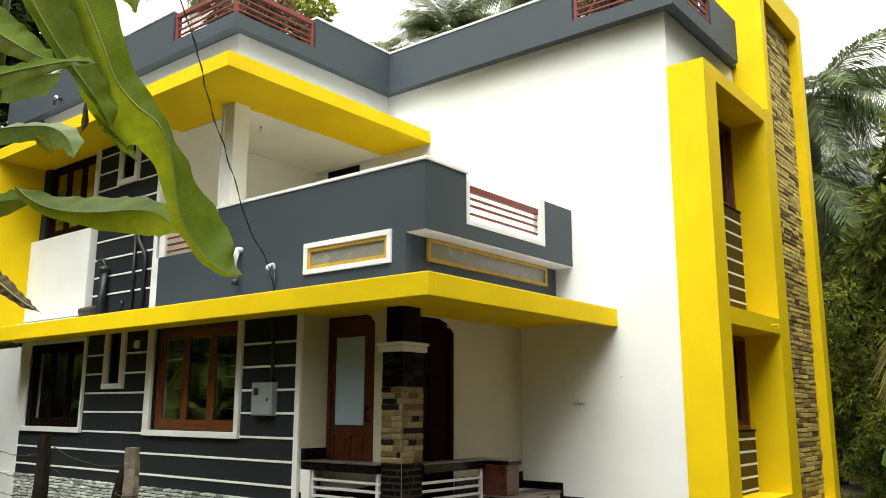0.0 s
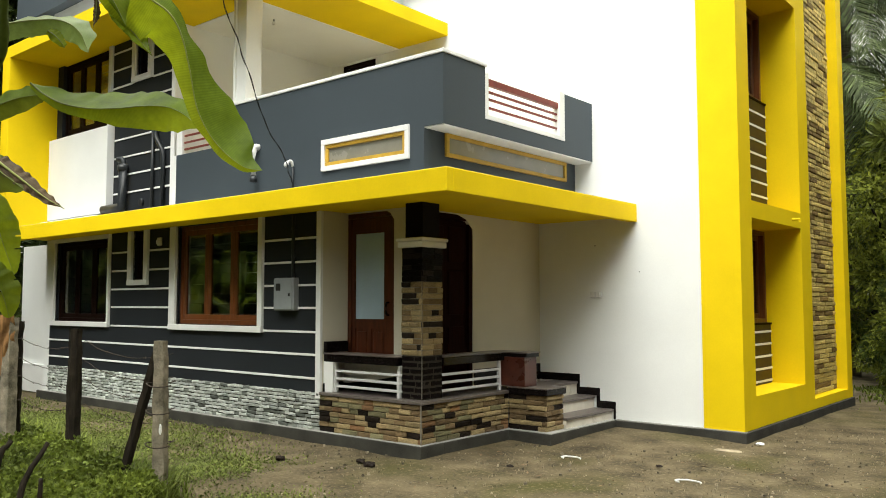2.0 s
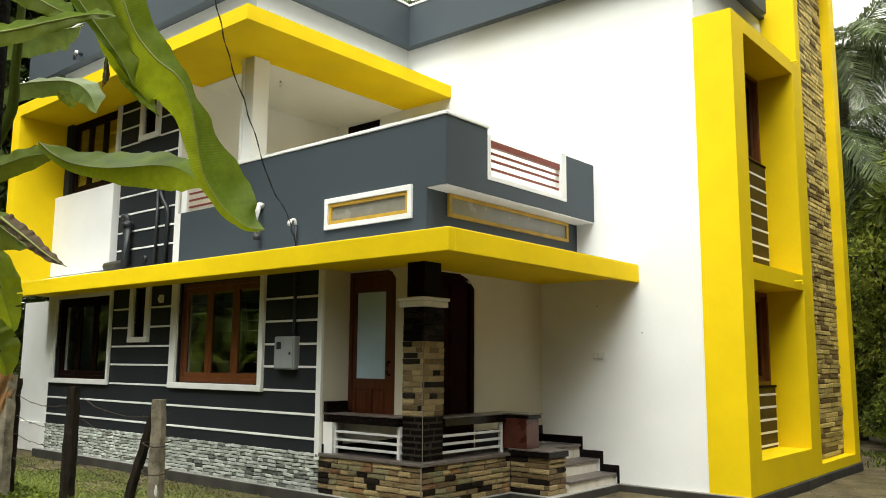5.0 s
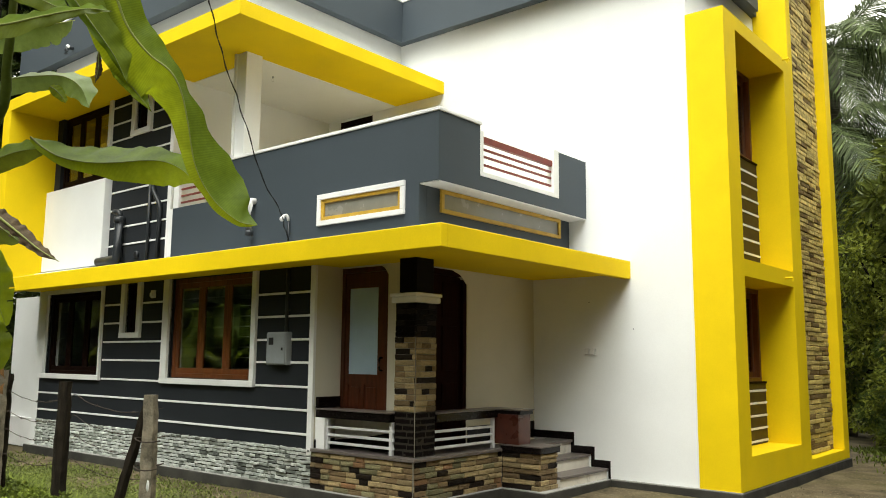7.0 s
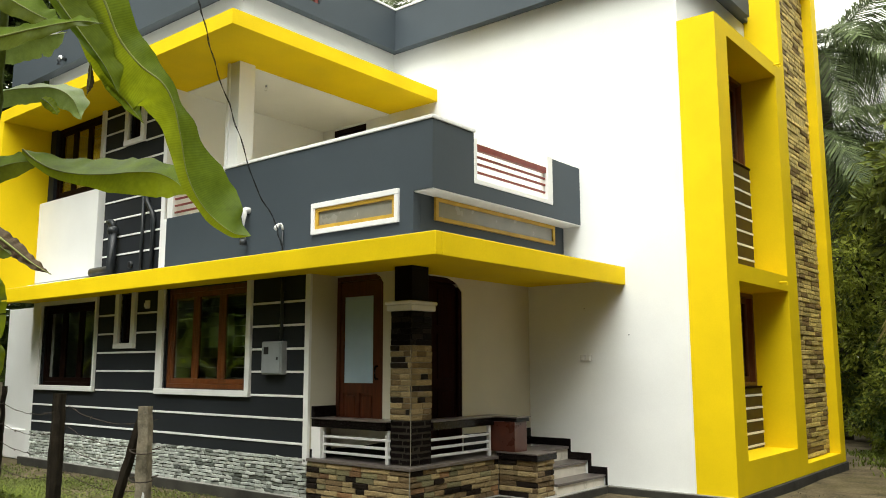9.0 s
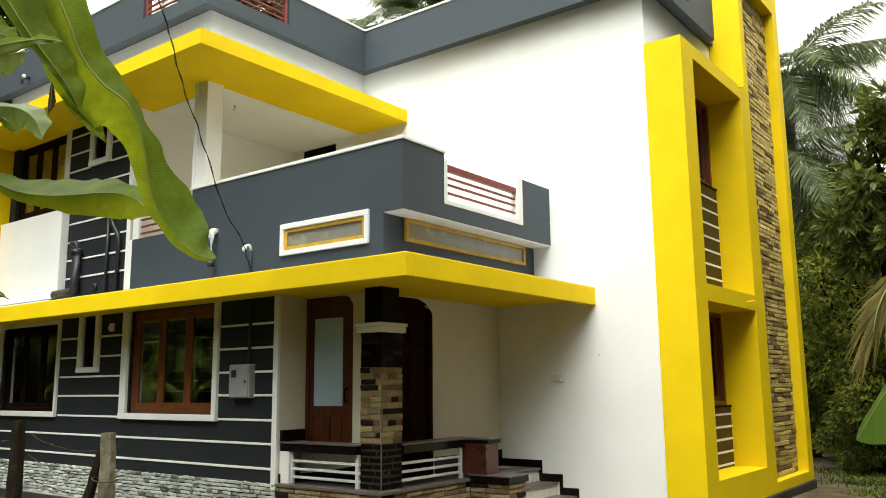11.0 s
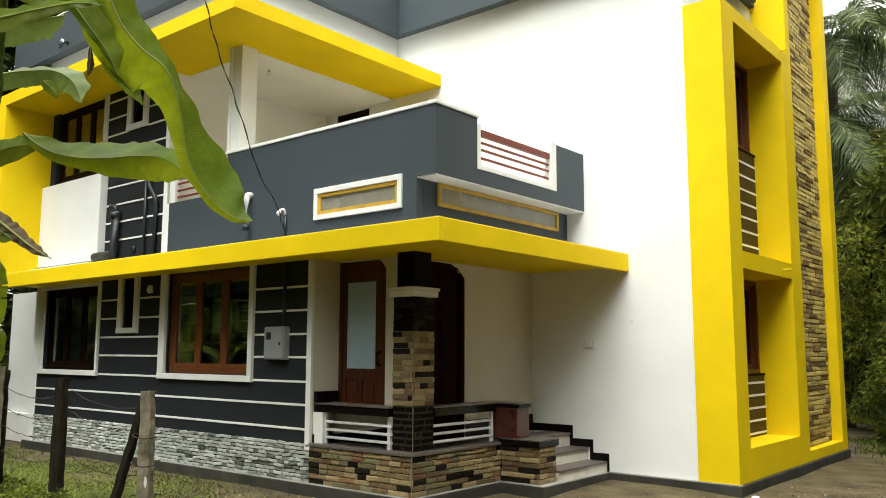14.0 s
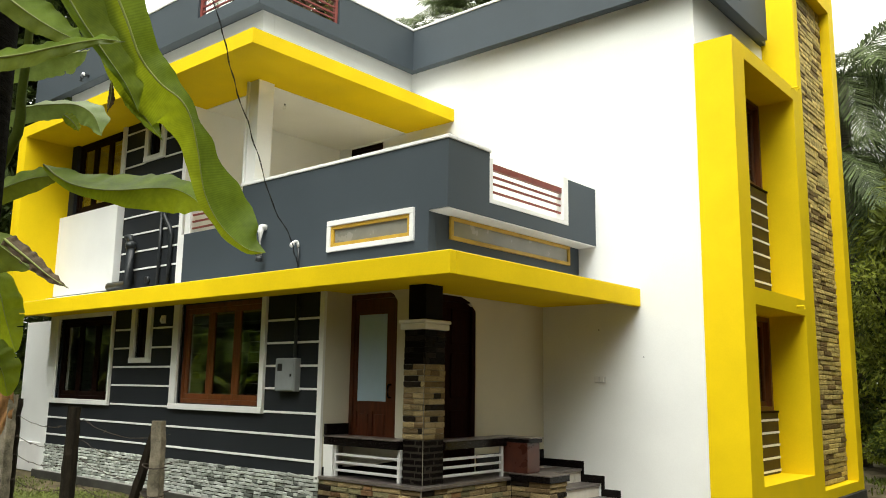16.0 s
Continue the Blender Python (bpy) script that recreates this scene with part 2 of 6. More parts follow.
part("wall", holed("y", Y_DOOR, 0.2, X_END, X_DOOR, 0.3, Z_CEIL, [D1]), PORCH_SHADE_WHITE, house)
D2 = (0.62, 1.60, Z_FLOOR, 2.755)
part("wall", holed("x", X_DOOR - 0.2, 0.2, Y_DOOR + 0.2, Y_BACK + 0.2, 0.3, Z_CEIL, [D2]), PORCH_SHADE_WHITE, house)
wpart("wall", WHITE, (X_DOOR, X_SIDE, Y_BACK, Y_BACK + 0.2, 0.1, Z_ROOF), bevel=0, label="tall plain white wall")
SIDE_W1, SIDE_W2 = (3.6, 5.46, 1.36, 2.68), (3.6, 5.46, 4.56, 5.89)
part("wall", holed("x", X_SIDE - 0.2, 0.2, Y_BACK + 0.2, Y_REAR, 0.1, Z_ROOF, [SIDE_W1, SIDE_W2]), WHITE, house)
wpart("wall", WHITE, (X_LEFT - 0.2, X_SIDE, Y_REAR, Y_REAR + 0.2, 0, Z_ROOF), bevel=0)
wpart("wall", WHITE, (X_LEFT - 0.2, X_LEFT, 0.0, Y_REAR, 0, Z_ROOF), bevel=0)
wpart("wall", WHITE, (-10.62, X_LEFT - 0.201, 0.28, 0.46, 0.0, 2.74), bevel=0, label="plain white end wall")
wpart("skirting", TRIM, (-10.64, X_LEFT - 0.202, 0.22, 0.279, 0.0, 0.52), bevel=0.006, label="white skirting block")

# inner floors close the rooms
wpart("floor_slab", INSIDE, (X_LEFT, X_END - 0.2, 0.2, Y_REAR, 0.3, 0.5), bevel=0)
wpart("floor_slab", INSIDE, (X_LEFT, X_SIDE - 0.2, Y_BACK + 0.2, Y_REAR, 0.2, 0.48), bevel=0)
wpart("floor_slab", INSIDE, (X_LEFT, -3.3, 0.2, Y_REAR, Z_CEIL + 0.005, Z_UP - 0.003), bevel=0)
wpart("floor_slab", INSIDE, (-3.3, X_SIDE - 0.2, Y_BACK + 0.2, Y_REAR, Z_CEIL + 0.005, Z_UP - 0.003), bevel=0)

# plinth ledge of grey cement
wpart("plinth", CEMENT, (X_LEFT - 0.25, 0.06, -0.09, 0.3, -0.05, Z_PLINTH), bevel=0.012, label="dark grey cement plinth")
wpart("plinth", CEMENT, (-1.0, 0.06, 0.301, 1.56, -0.05, Z_PLINTH - 0.002), bevel=0.012)
wpart("plinth", CEMENT, (-0.8, 0.66, 1.52, Y_BACK + 0.1, -0.05, Z_PLINTH - 0.004), bevel=0.012)
wpart("plinth", CEMENT, (0.6, X_FACE + 0.03, Y_BACK - 0.06, 8.03, -0.05, Z_PLINTH - 0.006), bevel=0.012)
wpart("plinth", CEMENT, (0.6, X_SIDE + 0.03, 8.03, Y_REAR + 0.2, -0.05, Z_PLINTH - 0.008), bevel=0)

# thin pale strips give the ledge its lit top by colour
for x0, x1, y0, y1 in ((X_LEFT - 0.24, 0.05, -0.08, -0.002), (0.0, 0.05, -0.001, 1.53), (0.0, 0.65, 1.53, 1.62), (0.53, 0.65, 1.621, Y_BACK - 0.07), (0.66, X_FACE + 0.02, Y_BACK - 0.05, Y_BACK - 0.001)):
    wpart("plinth_topping", LIT_TOP_CEMENT, (x0, x1, y0, y1, Z_PLINTH - 0.01, Z_PLINTH + 0.004), bevel=0)

# yellow lower slab with a drop edge
S_FRONT, S_RIGHT, P_FRONT = -0.756, 0.975, -0.033
wpart("porch_slab", YELLOW, (X_LEFT - 0.2, S_RIGHT - 0.1, S_FRONT + 0.1, 0.2, Z_CEIL, Z_UP - 0.02),
      (-3.3, S_RIGHT - 0.1, 0.2, Y_BACK, Z_CEIL, Z_UP - 0.02), bevel=0, label="bright yellow porch slab")
wpart("slab_edge", YELLOW, (X_LEFT - 0.25, S_RIGHT, S_FRONT, S_FRONT + 0.1, 2.705, Z_UP), bevel=0.008)
wpart("slab_edge", YELLOW, (S_RIGHT - 0.1, S_RIGHT, S_FRONT + 0.1, Y_BACK, 2.705, Z_UP), bevel=0.008)

# yellow fin and canopy of the upper floor
C_FRONT, C_RIGHT, C_BOT, C_TOP = -0.84, -2.245, 5.885, 6.085
wpart("yellow_fin", YELLOW, (X_LEFT - 0.25, X_LEFT + 0.04, C_FRONT, 0.2, Z_UP + 0.001, C_BOT - 0.001), bevel=0.008)
wpart("canopy", YELLOW, (X_LEFT - 0.25, C_RIGHT, C_FRONT, 0.3, C_BOT, C_TOP), (-3.3, C_RIGHT, 0.3, Y_BACK, C_BOT, C_TOP),
      (-8.6, -3.3, 0.3, Y_BACK, C_BOT + 0.01, C_TOP - 0.01), bevel=0, label="bright yellow flat canopy")
wpart("balcony_ceiling", WHITE, (-4.95, -3.3, 0.3, Y_BACK, C_BOT - 0.01, C_BOT + 0.008), bevel=0)

# unseen cement layers added on slab and canopy to keep their bounce light neutral
wpart("slab_bounce_top", LIT_TOP_CEMENT, (X_LEFT - 0.24, S_RIGHT - 0.012, S_FRONT + 0.012, P_FRONT, Z_UP - 0.019, Z_UP + 0.004), (0.052, S_RIGHT - 0.012, P_FRONT, Y_BACK - 0.002, Z_UP - 0.019, Z_UP + 0.004), bevel=0)
wpart("canopy_bounce_top", BOUNCE_CEMENT, (X_LEFT - 0.24, C_RIGHT - 0.012, C_FRONT + 0.012, -0.002, C_TOP - 0.009, C_TOP + 0.004), (-3.198, C_RIGHT - 0.012, -0.002, Y_BACK - 0.002, C_TOP - 0.008, C_TOP + 0.004), bevel=0)

# upper walls
U1, US = (-8.56, -6.88, 4.58, C_BOT), (-6.04, -5.66, 5.26, C_BOT)
part("wall", holed("y", 0.0, 0.2, X_LEFT, -4.95, Z_UP, C_BOT, [U1, US]), GREY, house, "charcoal wall with white bands")
wpart("wall", WHITE, (-5.15, -4.95, 0.2, Y_BACK, Z_UP, C_BOT), bevel=0)
wpart("wall", WHITE, (-4.954, -4.945, 0.001, 0.2, Z_UP, C_BOT), bevel=0)
part("wall", holed("y", Y_BACK, 0.2, -5.15, X_DOOR, Z_UP, Z_ROOF, [(-4.66, -3.85, 3.1, 5.84)]), WHITE, house)
wpart("wall", WHITE, (X_LEFT, -3.2, 0.0, 0.2, C_TOP, Z_ROOF), (-3.4, -3.2, 0.2, Y_BACK, C_TOP, Z_ROOF), bevel=0.006)
wpart("column", WHITE, (-3.43, -3.21, 0.0, 0.27, 3.0, C_BOT), bevel=0.008, label="square white column")
wpart("column_edge", TRIM, (-3.455, -3.41, -0.03, 0.02, 4.37, C_BOT), bevel=0.004)
wpart("balcony_floor", BOUNCE_TILE, (-4.95, 0.2, 0.1, Y_BACK, Z_UP, Z_UP + 0.06), bevel=0)

# white panel below the upper window
wpart("white_panel", WHITE, (-8.76, -6.69, -0.13, 0.001, 3.10, 4.53), bevel=0.01, label="projecting white wall panel")
wpart("panel_ledge", TRIM, (-8.76, -6.75, -0.26, -0.131, 2.94, 3.06), bevel=0.02)

# roof and its slate parapets
R_LEFTF, R_IN, R_BACKF, R_RIGHT, R_TOP, R_LOW = -0.247, -2.976, 2.924, 2.052, 7.56, 7.08
wpart("roof_slab", SLATE, (X_LEFT - 0.3, R_IN - 0.15, R_LEFTF + 0.15, Y_REAR, Z_ROOF + 0.002, Z_ROOF + 0.12),
      (R_IN - 0.2, R_RIGHT - 0.15, R_BACKF + 0.15, Y_REAR, Z_ROOF + 0.022, Z_ROOF + 0.122), bevel=0)


def parapet(*dims):
    wpart("parapet", SLATE, *[(a, b, c, d, Z_ROOF - 0.062, t) for a, b, c, d, t in dims], bevel=0, label="slate-grey roof parapet")


parapet((-10.0, -4.499, R_LEFTF, R_LEFTF + 0.14, R_TOP))
parapet((-4.499, R_IN, R_LEFTF, R_LEFTF + 0.14, R_LOW))
parapet((R_IN - 0.14, R_IN, R_LEFTF + 0.14, 1.25, R_LOW))
parapet((R_IN - 0.14, R_IN, 1.25, R_BACKF + 0.14, R_TOP))
parapet((R_IN, 0.55, R_BACKF, R_BACKF + 0.14, R_TOP))
parapet((0.55, R_RIGHT, R_BACKF, R_BACKF + 0.14, R_LOW))
parapet((R_RIGHT - 0.14, R_RIGHT, R_BACKF + 0.14, 4.30, R_LOW))
parapet((R_RIGHT - 0.14, R_RIGHT, 4.30, 5.36, R_TOP))
parapet((X_LEFT - 0.3, X_SIDE, Y_REAR, Y_REAR + 0.14, R_TOP))
for d in ((-10.0, -4.50, R_LEFTF - 0.015, R_LEFTF + 0.155), (R_IN - 0.155, R_IN + 0.015, 1.25, R_BACKF - 0.016), (R_IN - 0.155, 0.55, R_BACKF - 0.015, R_BACKF + 0.155)):
    wpart("coping", TRIM, (*d, R_TOP + 0.002, R_TOP + 0.04), bevel=0.008, label="white coping")

# balcony parapet
P_F, P_R, P_T = -0.03, 0.327, 4.346
wpart("balcony_parapet", SLATE, (-3.42, P_R, P_F, P_F + 0.12, 3.57, P_T), bevel=0, label="slate-grey balcony parapet")
wpart("balcony_parapet", SLATE, (-4.82, -3.42, P_F, P_F + 0.12, Z_UP, 3.82), bevel=0)
SLOT = (-1.54, -0.215, 3.30, 3.56)
part("balcony_wall", holed("y", P_F, 0.12, -3.42, 0.05, Z_UP, 3.57, [SLOT]), SLATE, house)
wpart("balcony_wall", SLATE, (-0.06, 0.05, P_F + 0.12, Y_BACK, Z_UP, 3.569), bevel=0.004)
wpart("balcony_parapet", SLATE, (P_R - 0.12, P_R, P_F + 0.12, 0.716, 3.57, P_T), bevel=0)
wpart("balcony_parapet", SLATE, (P_R - 0.12, P_R, 0.716, 2.43, 3.57, 3.745), bevel=0)
wpart("balcony_parapet", SLATE, (P_R - 0.12, P_R, 2.43, Y_BACK, 3.57, 4.37), bevel=0)
wpart("overhang_soffit", TRIM, (0.051, P_R - 0.004, P_F + 0.01, Y_BACK, 3.555, 3.569), (-0.1, P_R - 0.121, P_F + 0.121, Y_BACK, 3.57, 3.62), bevel=0)
wpart("coping", TRIM, (-3.45, P_R + 0.015, P_F - 0.015, P_F + 0.135, P_T + 0.001, 4.39), (P_R - 0.135, P_R + 0.015, P_F + 0.136, 0.74, P_T + 0.001, 4.39), bevel=0.008, label="white coping")

# narrow frosted slots in the balcony wall
OCHRE = material("ochre_frame_paint", (0.55, 0.34, 0.04), 0.5, vary=0.2, bump=0.03)
slot = wpart("slot_panel", TRIM, (-1.60, -0.155, P_F - 0.03, P_F + 0.02, 3.56, 3.625), (-1.60, -0.155, P_F - 0.03, P_F + 0.02, 3.24, 3.30), (-1.60, -1.54, P_F - 0.03, P_F + 0.02, 3.301, 3.559), (-0.215, -0.155, P_F - 0.03, P_F + 0.02, 3.301, 3.559), bevel=0.004, label="white surround")
wpart("slot_frame", OCHRE, (-1.539, -0.216, P_F - 0.012, P_F + 0.03, 3.515, 3.559), (-1.539, -0.216, P_F - 0.012, P_F + 0.03, 3.301, 3.345), (-1.539, -1.49, P_F - 0.012, P_F + 0.03, 3.346, 3.514), (-0.262, -0.216, P_F - 0.012, P_F + 0.03, 3.346, 3.514), bevel=0.003, parent=slot)
wpart("pane", FROST, (-1.50, -0.25, P_F + 0.012, P_F + 0.02, 3.34, 3.52), bevel=0, parent=slot)
slot = wpart("slot_panel", OCHRE, (0.051, 0.085, 0.32, 2.87, 3.505, 3.55), (0.051, 0.085, 0.32, 2.87, 3.285, 3.33), (0.051, 0.085, 0.32, 0.37, 3.331, 3.504), (0.051, 0.085, 2.82, 2.87, 3.331, 3.504), bevel=0.003, label="ochre surround")
wpart("pane", FROST, (0.052, 0.064, 0.365, 2.825, 3.325, 3.51), bevel=0, parent=slot)

# yellow frame with two window niches
N = [(3.52, 5.49, 0.505, 2.70), (3.52, 5.49, 2.915, 5.905)]
part("yellow_frame", holed("x", X_SIDE + 0.003, X_FACE - X_SIDE - 0.003, 3.115, 5.73, Z_PLINTH, 6.10, N), YELLOW, house, "bright yellow frame with two niches")
part("tall_frame", holed("x", X_SIDE + 0.003, X_FACE - X_SIDE - 0.003, 5.731, 8.0, Z_PLINTH, 8.54, [(5.93, 7.71, 0.262, 8.10)]), YELLOW, house, "tall bright yellow frame round a stone strip")
wpart("tall_frame_back", YELLOW, (1.40, X_SIDE + 0.002, 5.731, 8.0, Z_ROOF + 0.123, 8.54), bevel=0.006)
wpart("stone_bed", STONE_UMBER, (X_SIDE + 0.004, 2.165, 5.931, 7.709, 0.263, 8.099), bevel=0)
for hy, hz in ((5.45, 6.07), (5.12, 2.80)):
    part("drain_spout", tube([(X_FACE - 0.02, hy, hz), (X_FACE + 0.10, hy, hz), (X_FACE + 0.10, hy + 0.001, hz - 0.04)], 0.016, 8), YELLOW, house)


# ---- windows and doors ----
def frame_boxes(u0, u1, z0, z1, w, d0, d1, axis="y"):
    out = [(u0, u1, z0, z0 + w), (u0, u1, z1 - w, z1), (u0, u0 + w, z0 + w, z1 - w), (u1 - w, u1, z0 + w, z1 - w)]
    return [(a, b, d0, d1, c, d) if axis == "y" else (d0, d1, a, b, c, d) for a, b, c, d in out]


def window(u0, u1, z0, z1, sashes, wood, axis="y", plane=0.0, inward=1, grille=True, d0=0.06):
    """A wooden window with side-hung sashes; plane: the wall's outer face."""
    def depth(a, b):
        return (plane + inward * a, plane + inward * b) if inward > 0 else (plane - b, plane - a)
    w = part("window", boxes(*frame_boxes(u0, u1, z0, z1, 0.06, *depth(d0, 0.15), axis), bevel=0.004), wood, house, "wooden casement window")
    step = (u1 - u0 - 0.12) / sashes
    for i in range(sashes):
        a = u0 + 0.06 + i * step
        part("sash", boxes(*frame_boxes(a + 0.002, a + step - 0.002, z0 + 0.061, z1 - 0.061, 0.075, *depth(0.07, 0.115), axis), bevel=0.005), wood, w)
        g = depth(0.085, 0.091)
        pane = (a + 0.07, a + step - 0.07, *g, z0 + 0.13, z1 - 0.13) if axis == "y" else (*g, a + 0.07, a + step - 0.07, z0 + 0.13, z1 - 0.13)
        part("pane", boxes(pane), GLASS, w)
    if grille:
        bars = []
        k = int((z1 - z0) / 0.14)
        for i in range(1, k):
            z = z0 + i * (z1 - z0) / k
            d = depth(0.20, 0.212)
            bars.append((u0 + 0.02, u1 - 0.02, *d, z, z + 0.012) if axis == "y" else (*d, u0 + 0.02, u1 - 0.02, z, z + 0.012))
        part("grille", boxes(*bars), STEEL, w)
    return w


def surround(u0, u1, z0, z1, holes):
    """White raised trim round a window of the front."""
    h0, h1, g0, g1 = holes
    d = (-0.045, 0.03)
    s = part("sill", boxes((u0, u1, -0.052, 0.03, z0, z0 + 0.08), bevel=0.006), TRIM, house, "white window sill")
    for a, b in ((u0, h0), (h1, u1)):
        part("surround", boxes((a, b, *d, z0 + 0.081, z1), bevel=0.005), TRIM, s, "white window surround")
    if z1 > g1 + 0.01:
        part("surround", boxes((h0 + 0.001, h1 - 0.001, *d, g1, z1), bevel=0.005), TRIM, s)


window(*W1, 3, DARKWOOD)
surround(-8.715, -6.70, 1.262, Z_CEIL - 0.002, W1)
window(*W2, 3, WOOD)
surround(-4.93, -2.745, 1.262, Z_CEIL - 0.002, W2)
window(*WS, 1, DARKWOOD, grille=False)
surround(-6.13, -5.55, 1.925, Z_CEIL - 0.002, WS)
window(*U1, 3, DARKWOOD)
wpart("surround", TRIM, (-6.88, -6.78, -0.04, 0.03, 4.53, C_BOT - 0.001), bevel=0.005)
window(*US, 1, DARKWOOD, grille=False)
surround(-6.14, -5.55, 5.15, C_BOT - 0.001, US)
window(*SIDE_W1, 3, WOOD, "x", X_SIDE, -1, False, -0.004)
window(*SIDE_W2, 3, WOOD, "x", X_SIDE, -1, False, -0.004)

# striped panels below the side windows
for z0, z1 in ((0.506, 1.335), (2.916, 4.53)):
    p = wpart("niche_panel", BROWNPAINT, (X_SIDE + 0.004, 1.89, 3.53, 5.46, z0, z1), bevel=0.004, label="dark brown panel with white bands")
    wpart("panel_cap", DARKWOOD, (X_SIDE + 0.004, 1.905, 3.525, 5.47, z1 + 0.001, z1 + 0.03), bevel=0.004, parent=p)
    k, gap = (5, 0.172) if z1 < 2 else (8, 0.200)
    for i in range(k):
        z = z0 + 0.03 + i * gap
        wpart("band", TRIM, (1.885, 1.897, 3.53, 5.465, z, z + 0.030), bevel=0, parent=p)


# white bands on the charcoal wall
def bands(z, spans):
    for a, b in spans:
        wpart("band", TRIM, (a, b, -0.014, 0.002, z - 0.014, z + 0.014), bevel=0.003)


for z in (0.729, 1.014):
    bands(z, [(X_LEFT, -1.70)])
for z in (1.29, 1.584):
    bands(z, [(-6.655, -4.99), (-2.735, -1.70)])
for z in (1.866,):
    bands(z, [(-6.655, -4.99), (-2.735, -1.70)])
for z in (2.157, 2.449):
    bands(z, [(-6.655, -6.135), (-5.545, -4.99), (-2.735, -1.70)])
for z in (3.40, 3.69, 3.98, 4.28, 4.57, 4.86):
    bands(z, [(-6.68, -4.99)])
for z in (5.15,):
    bands(z, [(-6.77, -6.145), (-5.545, -4.99)])
for z in (5.44, 5.73):
    bands(z, [(-6.77, -6.145), (-5.545, -4.99)])
wpart("corner_trim", TRIM, (-1.70, X_END + 0.006, -0.03, 0.012, 0.50, Z_CEIL - 0.001), bevel=0.006, label="white corner trim")
wpart("corner_trim", TRIM, (-4.99, -4.90, -0.03, 0.0, Z_UP + 0.001, C_BOT - 0.001), bevel=0.006)
wpart("corner_trim", TRIM, (-4.90, -4.821, -0.03, 0.06, Z_UP + 0.001, 3.82), bevel=0.006)


# doors
def chamfer(axis, plane, thick, u, z, size_u, size_z, mat):
    """A sloped filling of an opening's upper corner."""
    bm = bmesh.new()
    ring = []
    for d in (0, thick):
        pts = [(u, z), (u - size_u, z), (u - size_u * 0.45, z - size_z * 0.3), (u, z - size_z)]
        ring.append([bm.verts.new((p, plane + d, q) if axis == "y" else (plane + d, p, q)) for p, q in pts])
    a, b = ring
    bm.faces.new(a), bm.faces.new(b[::-1])
    for i in range(4):
        bm.faces.new((a[i], b[i], b[(i + 1) % 4], a[(i + 1) % 4]))
    bmesh.ops.recalc_face_normals(bm, faces=bm.faces[:])
    return part("arch_corner", bm, mat, house)


chamfer("y", Y_DOOR + 0.001, 0.19, -0.789, 2.756, 0.14, 0.12, PORCH_SHADE_WHITE)
chamfer("x", X_DOOR - 0.199, 0.201, 1.601, 2.756, 0.30, 0.17, PORCH_SHADE_WHITE)
# frosted pane; its blue base colour stands in for reflected sky
MIRRORED = material("frosted_glass_sky_tint", (0.44, 0.60, 0.76), 0.12, vary=0.12, scale=1.5, bump=0.0, spec=0.9)
door = part("door", boxes(*frame_boxes(-1.614, -0.791, Z_FLOOR, 2.754, 0.06, 0.42, 0.54), bevel=0.005), DOORWOOD, house, "varnished wooden door with a tall frosted pane")
part("leaf", holed("y", 0.44, 0.045, -1.553, -0.852, Z_FLOOR + 0.01, 2.69, [(-1.50, -1.0, 1.45, 2.50), (-1.50, -1.27, 0.72, 1.33), (-1.22, -0.99, 0.72, 1.33)]), DOORWOOD, door)
part("pane", boxes((-1.505, -0.995, 0.455, 0.465, 1.445, 2.505)), MIRRORED, door, "frosted glass pane tinted as if reflecting sky")
for a, b in ((-1.50, -1.27), (-1.22, -0.99)):
    part("panel", boxes((a - 0.01, b + 0.01, 0.458, 0.47, 0.71, 1.34), (a + 0.035, b - 0.035, 0.445, 0.458, 0.755, 1.295), bevel=0.006), DOORWOOD, door)
part("handle", tube(bend([(-0.92, 0.44, 1.5), (-0.92, 0.39, 1.5), (-0.92, 0.39, 1.65), (-0.92, 0.44, 1.65)]), 0.011), GRANITE, door)
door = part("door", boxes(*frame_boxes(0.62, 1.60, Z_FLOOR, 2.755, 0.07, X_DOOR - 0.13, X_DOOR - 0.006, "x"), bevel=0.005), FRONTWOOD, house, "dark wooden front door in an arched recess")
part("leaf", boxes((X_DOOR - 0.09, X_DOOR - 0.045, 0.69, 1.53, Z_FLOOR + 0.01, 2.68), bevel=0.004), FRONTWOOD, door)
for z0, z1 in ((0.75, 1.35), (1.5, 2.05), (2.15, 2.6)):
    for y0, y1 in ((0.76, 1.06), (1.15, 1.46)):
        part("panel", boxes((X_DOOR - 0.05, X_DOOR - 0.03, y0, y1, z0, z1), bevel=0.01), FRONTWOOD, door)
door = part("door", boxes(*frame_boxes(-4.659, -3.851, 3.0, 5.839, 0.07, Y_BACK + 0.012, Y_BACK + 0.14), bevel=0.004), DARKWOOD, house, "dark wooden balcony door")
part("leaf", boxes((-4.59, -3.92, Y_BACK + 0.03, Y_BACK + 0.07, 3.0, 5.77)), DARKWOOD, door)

# ---- porch ----
wpart("porch_floor", GRANITE_TOP, (-1.62, -0.06, 0.06, 1.60, 0.15, Z_FLOOR - 0.004), (X_DOOR, 0.04, 1.975, Y_BACK, 0.15, Z_FLOOR - 0.035), (X_DOOR, -0.02, 1.60, 1.976, 0.15, Z_FLOOR - 0.006), bevel=0, label="polished grey granite porch floor")
# stone-faced base, ledge of granite
wpart("porch_base", STONE_BED, (X_END, -0.02, -0.006, 0.06, Z_PLINTH, 0.545), (-0.14, -0.012, 0.06, 1.60, Z_PLINTH, 0.545), bevel=0)
